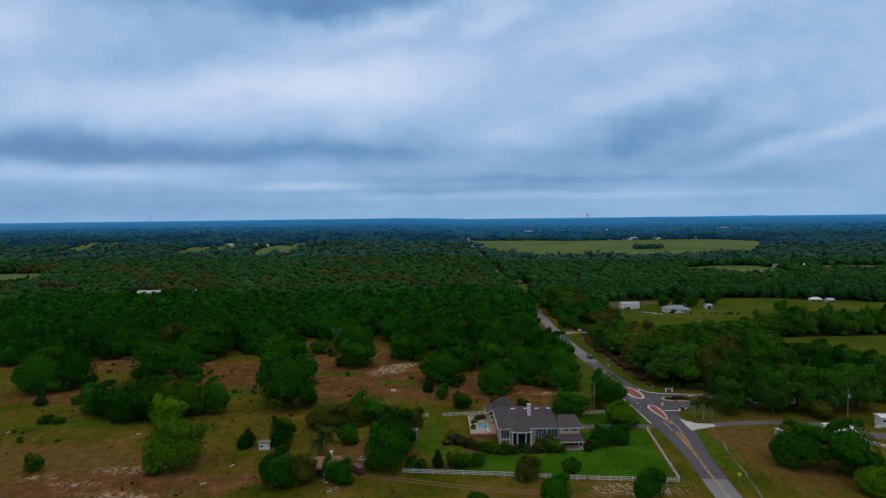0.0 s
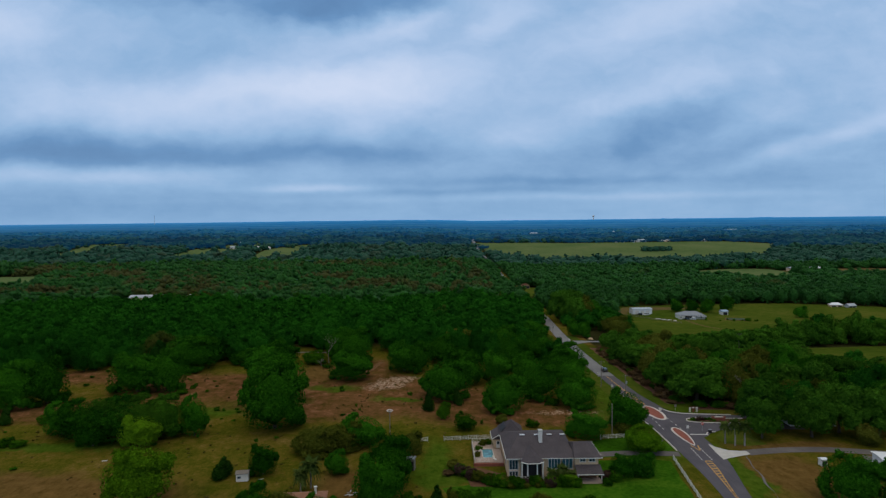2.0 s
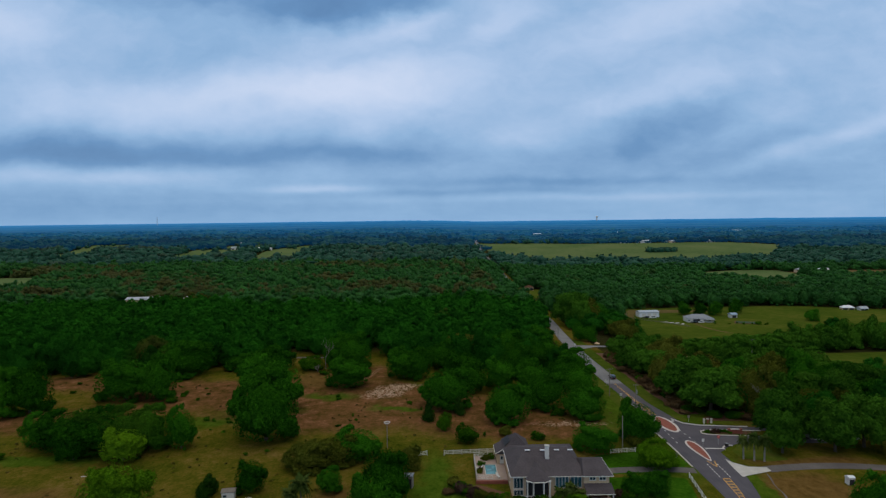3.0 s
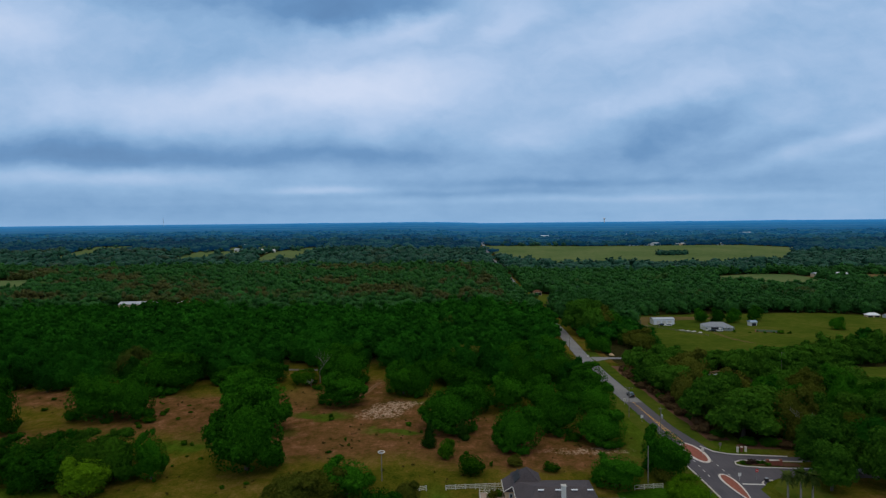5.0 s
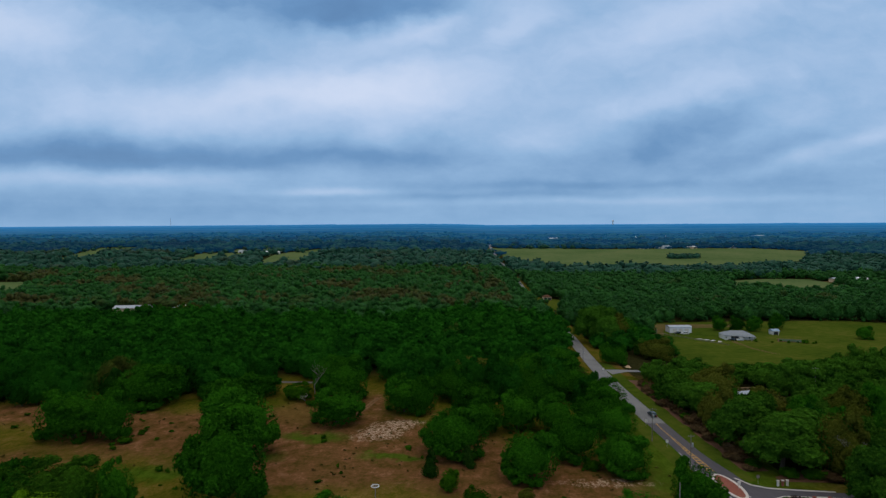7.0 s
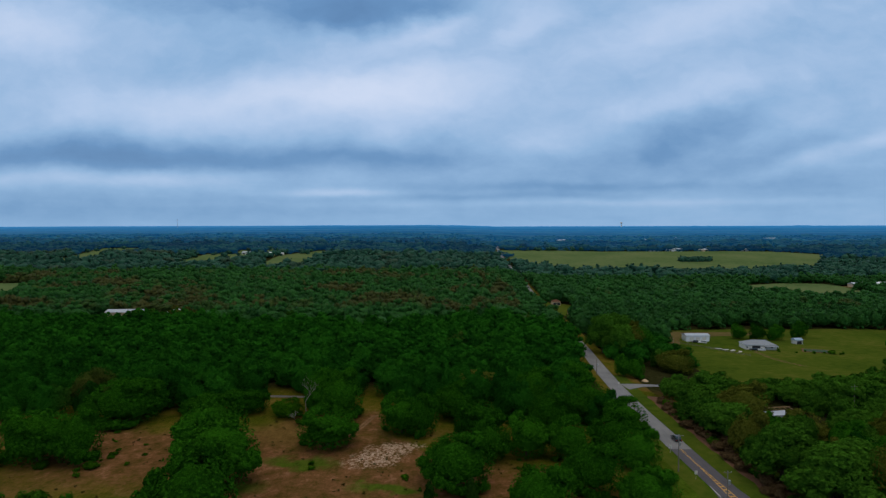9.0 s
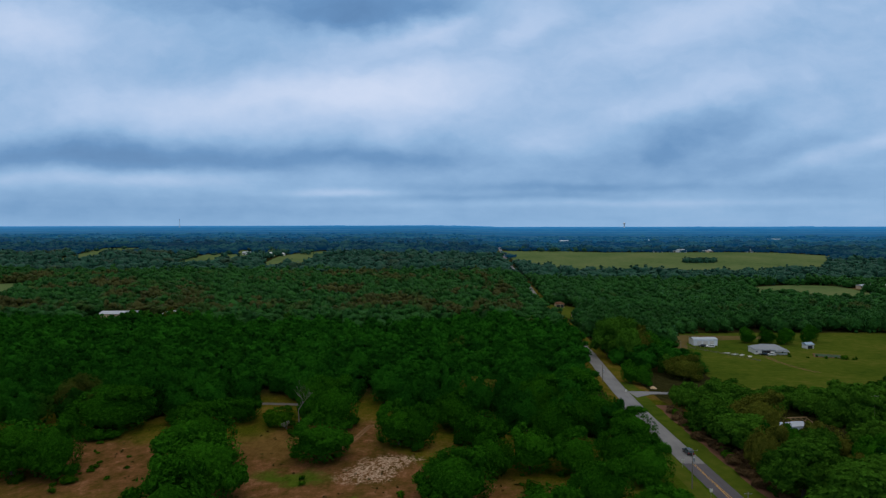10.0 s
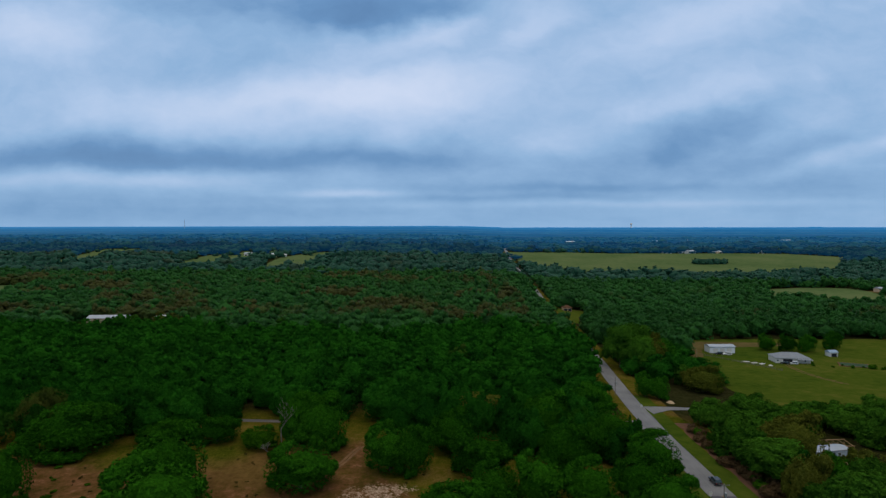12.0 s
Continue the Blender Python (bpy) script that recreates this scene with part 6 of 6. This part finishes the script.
slab(bm, [(203, 462), (216.5, 457.2), (220.5, 466), (207, 471)], at(212, 462) + 0.02, at(212, 462) + 0.42)
part("rim", bm, M_TRACK, pond)
part("water", slab(bmesh.new(), [(203.9, 462.4), (216.1, 458.1), (219.5, 465.6), (207.4, 470.1)], at(212, 462) + 0.1, at(212, 462) + 0.45), M_POND, pond)
plant("bush", 216, 455.0, 2.6, 4.5, "plants of the paddock")
for i in range(9):
    plant("bush", 182 + i * 5.2 + 2 * math.sin(i * 2.1), 466 - 1.6 * i + 3 * math.cos(i * 3.3), 1.0 + 0.5 * (i % 3), 1.4 + 0.5 * (i % 2), "plants of the paddock")
for i, (x, y) in enumerate(((158, 472), (161, 468.5), (164, 466), (166.5, 461.5))):
    pad = thing("concrete_pad", x, y, at(x, y) + 0.1, 20 * i, "pale concrete slab lying in the paddock", "slab", "slabs in the paddock")
    part("slab", block(bmesh.new(), -1.8, 1.8, -0.9, 0.9, -0.1, 0.22), M_CONCRETE, pad)
rail_fence([(140, 492), (150, 476), (158, 462), (166, 448)], 4.0, "thin dark timber paddock fence", (0.5, 1.0), M_POLE)

shed = building("shed", -51.6, 178.4, 8, 2.9, 2.2, 1.9, 0.5, M_WHITE, M_POLE, "small weathered white shed among bushes", "shed", False, 0, 1, 0, 0.2)
red = building("house", -33.2, 161.8, 4, 11.0, 7.0, 2.3, 1.6, M_STUCCO, M_RED_SHEET, "low cottage with a faded red roof", "house", True, 1, 2)
part("roof_vent", rod(bmesh.new(), (3.4, 0.4, 3.2), (3.4, 0.4, 4.9), 0.28, 0.28, 10), M_WHITE, red, "white roof flue")
part("vent_cap", rod(bmesh.new(), (3.4, 0.4, 4.9), (3.4, 0.4, 5.1), 0.42, 0.42, 10), M_WHITE, red)
out = building("outhouse", -9.1, 183.6, -10, 1.9, 1.9, 3.0, 0.5, M_POLE, M_GREY_SHEET, "narrow weathered grey outhouse beside trees", "shed", False, 1, 0, 0, 0.15)
heap_rng = random.Random(5)
for x, y, n, label in ((-22.4, 169, 9, "scattered grey scrap and boards on the ground"), (-30.5, 155.6, 6, "pale scrap heap in the dry grass"), (-27.5, 150.5, 7, "grey rubble spread on the grass")):
    junk = thing("scrap_heap", x, y, 0, 0, label, "scrap", "scrap in the pasture")
    for i in range(n):
        a = part("board", block(bmesh.new(), -0.45, 0.45, -0.15, 0.15, 0, 0.07), heap_rng.choice((M_STEEL, M_PALE_BARK, M_CONCRETE)), junk)
        a.matrix_basis = pose(heap_rng.uniform(-1.5, 1.5), heap_rng.uniform(-1.1, 1.1), 0.02 + 0.05 * i, 0, 0, heap_rng.uniform(0, 180))
for x, y, turn in ((-57, 166.5, 70), (-136, 195.4, 80), (-94, 192, 10), (-47, 178.4, 20), (-60.5, 155.5, 40)):
    log = thing("fallen_post", x, y, 0, turn, "pale fallen post lying in the grass", "post", "fallen posts")
    part("timber", block(bmesh.new(), -0.7, 0.7, -0.08, 0.08, -0.02, 0.16), M_WHITE, log)

# farm yard east of the road
canopy = building("shed", 116.2, 182.0, -10, 6.4, 6, 2.1, 0.4, M_WHITE_TIN, M_WHITE_TIN, "white metal farm shed with a pale flat roof", "shed", False, 1, 0)
lean = thing("lean_to", 110.6, 177.8, -0.5, -10, "grey sheet-roofed lean-to beside the white shed", "shed")
bm = bmesh.new()
slab(bm, [(-3, -2.6), (3, -2.6), (3, 2.6), (-3, 2.6)], 2.3, 2.45)
part("roof", bm, M_GREY_SHEET, lean)
for px in (-2.8, 2.8):
    for py in (-2.4, 2.4):
        part("post", block(bmesh.new(), px - 0.08, px + 0.08, py - 0.08, py + 0.08, -0.1, 2.3), M_WHITE, lean)
trailer = building("trailer", 138.2, 188.4, -6, 11, 3.4, 2.5, 0.4, M_WHITE, M_WHITE_TIN, "white trailer home with a small stair", "trailer", False, 1, 3, 0.5)
steps_ob = thing("stair", 131.8, 187.2, 0, -6, "white timber stair with railings", "stair")
for i in range(4):
    part("tread", block(bmesh.new(), -0.2 - 0.3 * i, 0.1 - 0.3 * i, -0.6, 0.6, -0.05, 0.72 - 0.18 * i), M_WHITE, steps_ob)
for s in (-0.6, 0.6):
    part("handrail", rod(bmesh.new(), (0.1, s, 1.7), (-1.2, s, 1.0), 0.04, 0.04, 6), M_WHITE, steps_ob)
    for i in range(4):
        part("baluster", rod(bmesh.new(), (-0.05 - 0.3 * i, s, 0.5 - 0.16 * i), (-0.05 - 0.3 * i, s, 1.66 - 0.16 * i), 0.03, 0.03, 6), M_WHITE, steps_ob)
box = building("shed", 98.4, 182.4, 6, 1.5, 1.4, 1.7, 0.4, M_WHITE, M_WHITE_TIN, "tiny white shed beside two dense trees", "shed", False, 1, 0, 0, 0.1)
building("shed", 132, 176.0, 0, 3.4, 3.0, 2.2, 0.5, M_RED_SHEET, M_MULCH, "small dark red shed by the lane", "shed", False, 1, 0)
# houses half hidden among the trees
building("house", 114, 215.5, -2, 14, 7, 3.2, 1.8, M_WHITE_TIN, M_GREY_SHEET, "pale house half hidden among tall trees", "house", True, 1, 4)
building("trailer", 108.4, 306, 14, 12, 4.0, 2.8, 0.6, M_BLUE_TARP, M_TIN, "white roofed trailer among the trees", "trailer", False, 1, 3)
building("trailer", 105.2, 316.5, 84, 7, 3.2, 4.6, 0.6, M_WHITE, M_WHITE_TIN, "tall white camper trailer among the trees", "trailer", False, 1, 2)
frame_ob = thing("timber_frame", 113.6, 309.5, at(113.6, 309.5), 8, "bare timber frame of a shed under construction", "shed")
for i in range(5):
    for yy in (-2.0, 2.0):
        part("stud", block(bmesh.new(), -4 + 2 * i - 0.09, -4 + 2 * i + 0.09, yy - 0.09, yy + 0.09, -0.5, 3.0), M_TIMBER, frame_ob)
    part("rafter", rod(bmesh.new(), (-4 + 2 * i, -2.0, 3.0), (-4 + 2 * i, 2.0, 3.6), 0.09, 0.09, 6), M_TIMBER, frame_ob)
for yy, z in ((-2.0, 3.05), (2.0, 3.65)):
    part("beam", block(bmesh.new(), -4.2, 4.2, yy - 0.1, yy + 0.1, z, z + 0.2), M_TIMBER, frame_ob)
sheet("sand_yard", [(104, 292), (118, 292), (122, 304), (116, 313), (106, 303)], M_SAND, 0.08, "dug yellow sand in a yard among trees", 5)
stump = thing("sand_heap", 82, 363.5, at(82, 363.5), 0, "small heap of pale sand beside the lane", "heap")
part("mound", rod(bmesh.new(), (0, 0, -0.2), (0, 0, 0.8), 1.8, 0.5, 12), M_SAND, stump)

# farm buildings out in the woods and on the far fields
OUTLYING = [
    (-241, 527, 3, 26, 9, 4.8), (-205, 528.5, 2, 10, 8, 5.0), (-106, 656, 10, 5, 4, 3.0), (-152, 588, 30, 5, 4, 3.0), (-220, 900, 0, 7, 5, 3.4),
    (84, 640, 8, 7, 6, 3.0), (88, 580, -5, 7, 5, 2.6), (412, 1436, 0, 20, 9, 4.0), (455, 1438, 2, 34, 10, 5.0), (517, 1438, 0, 22, 9, 4.0),
]
HILL_FARMS = [
    (610, 1440, 0, 22, 9, 4.2), (180, 1512, 0, 18, 9, 5.0), (474, 846, 12, 18, 9, 4.0), (506, 850, -6, 16, 9, 4.0), (708, 2150, 4, 26, 10, 9.0),
    (758, 2052, 2, 40, 10, 9.0), (-404, 1226, 0, 14, 8, 4.5), (-334, 1204, 4, 14, 7, 4.0), (-308, 1416, 10, 14, 9, 5.0), (-300, 1546, 0, 16, 9, 5.0),
]
FAR_FARMS = [
    (-292, 1538, 20, 12, 8, 5.0), (-268, 1632, 0, 14, 9, 6.0), (-262, 1640, 40, 10, 8, 6.0), (-960, 1548, 10, 14, 9, 5.0), (-962, 1536, 0, 10, 8, 5.0),
    (-112, 700, 15, 8, 6, 4.0), (-690, 760, 10, 9, 7, 5.0), (322, 524, -8, 9, 5, 1.6), (331, 519, 12, 7, 4, 1.4), (-130, 1690, 0, 16, 9, 6.0),
    (300, 1980, 5, 30, 10, 9.0), (560, 2040, 0, 44, 10, 9.0), (980, 2100, 3, 40, 10, 10.0), (900, 1760, 8, 22, 9, 7.0), (-420, 1330, 5, 12, 8, 5.0), (-352, 1210, 0, 15, 8, 4.0),
]
for i, (x, y, turn, long, deep, high) in enumerate(OUTLYING + HILL_FARMS + FAR_FARMS):
    building("farm_building", x, y, turn, long, deep, high, 1.8, M_STUCCO if i % 3 == 0 or 570 < y < 650 else M_WHITE, (M_MULCH if 570 < y < 650 and x > 0 else M_WHITE_TIN) if i % 4 else M_TIN, "far farm building with pale walls and low roof", "building", i % 2 == 1, 2, 3)

# landmarks on the skyline
mast = thing("radio_mast", -1640, 3560, at(-1640, 3560), 0, "thin grey lattice radio mast on the horizon", "mast")
for k in range(3):
    a = k * 2.094
    part("leg", rod(bmesh.new(), (3 * math.cos(a), 3 * math.sin(a), -5), (0.4 * math.cos(a), 0.4 * math.sin(a), 62), 0.4, 0.3, 5), M_STEEL, mast)
for k in range(10):
    part("brace", rod(bmesh.new(), (-2 + 0.16 * k, 0, 4 + 6 * k), (2 - 0.16 * k, 0, 6 + 6 * k), 0.25, 0.25, 5), M_STEEL, mast)
tank = thing("water_tower", 1060, 4280, at(1060, 4280), 0, "far white water tower on the horizon", "water tower")
part("stem", rod(bmesh.new(), (0, 0, -6), (0, 0, 30), 3.0, 3.0, 10), M_WHITE, tank)
bm = bmesh.new()
bmesh.ops.create_uvsphere(bm, u_segments=16, v_segments=10, radius=8)
bmesh.ops.scale(bm, vec=(1, 1, 0.7), verts=bm.verts)
bmesh.ops.translate(bm, vec=(0, 0, 33), verts=bm.verts)
part("tank", bm, M_WHITE, tank)
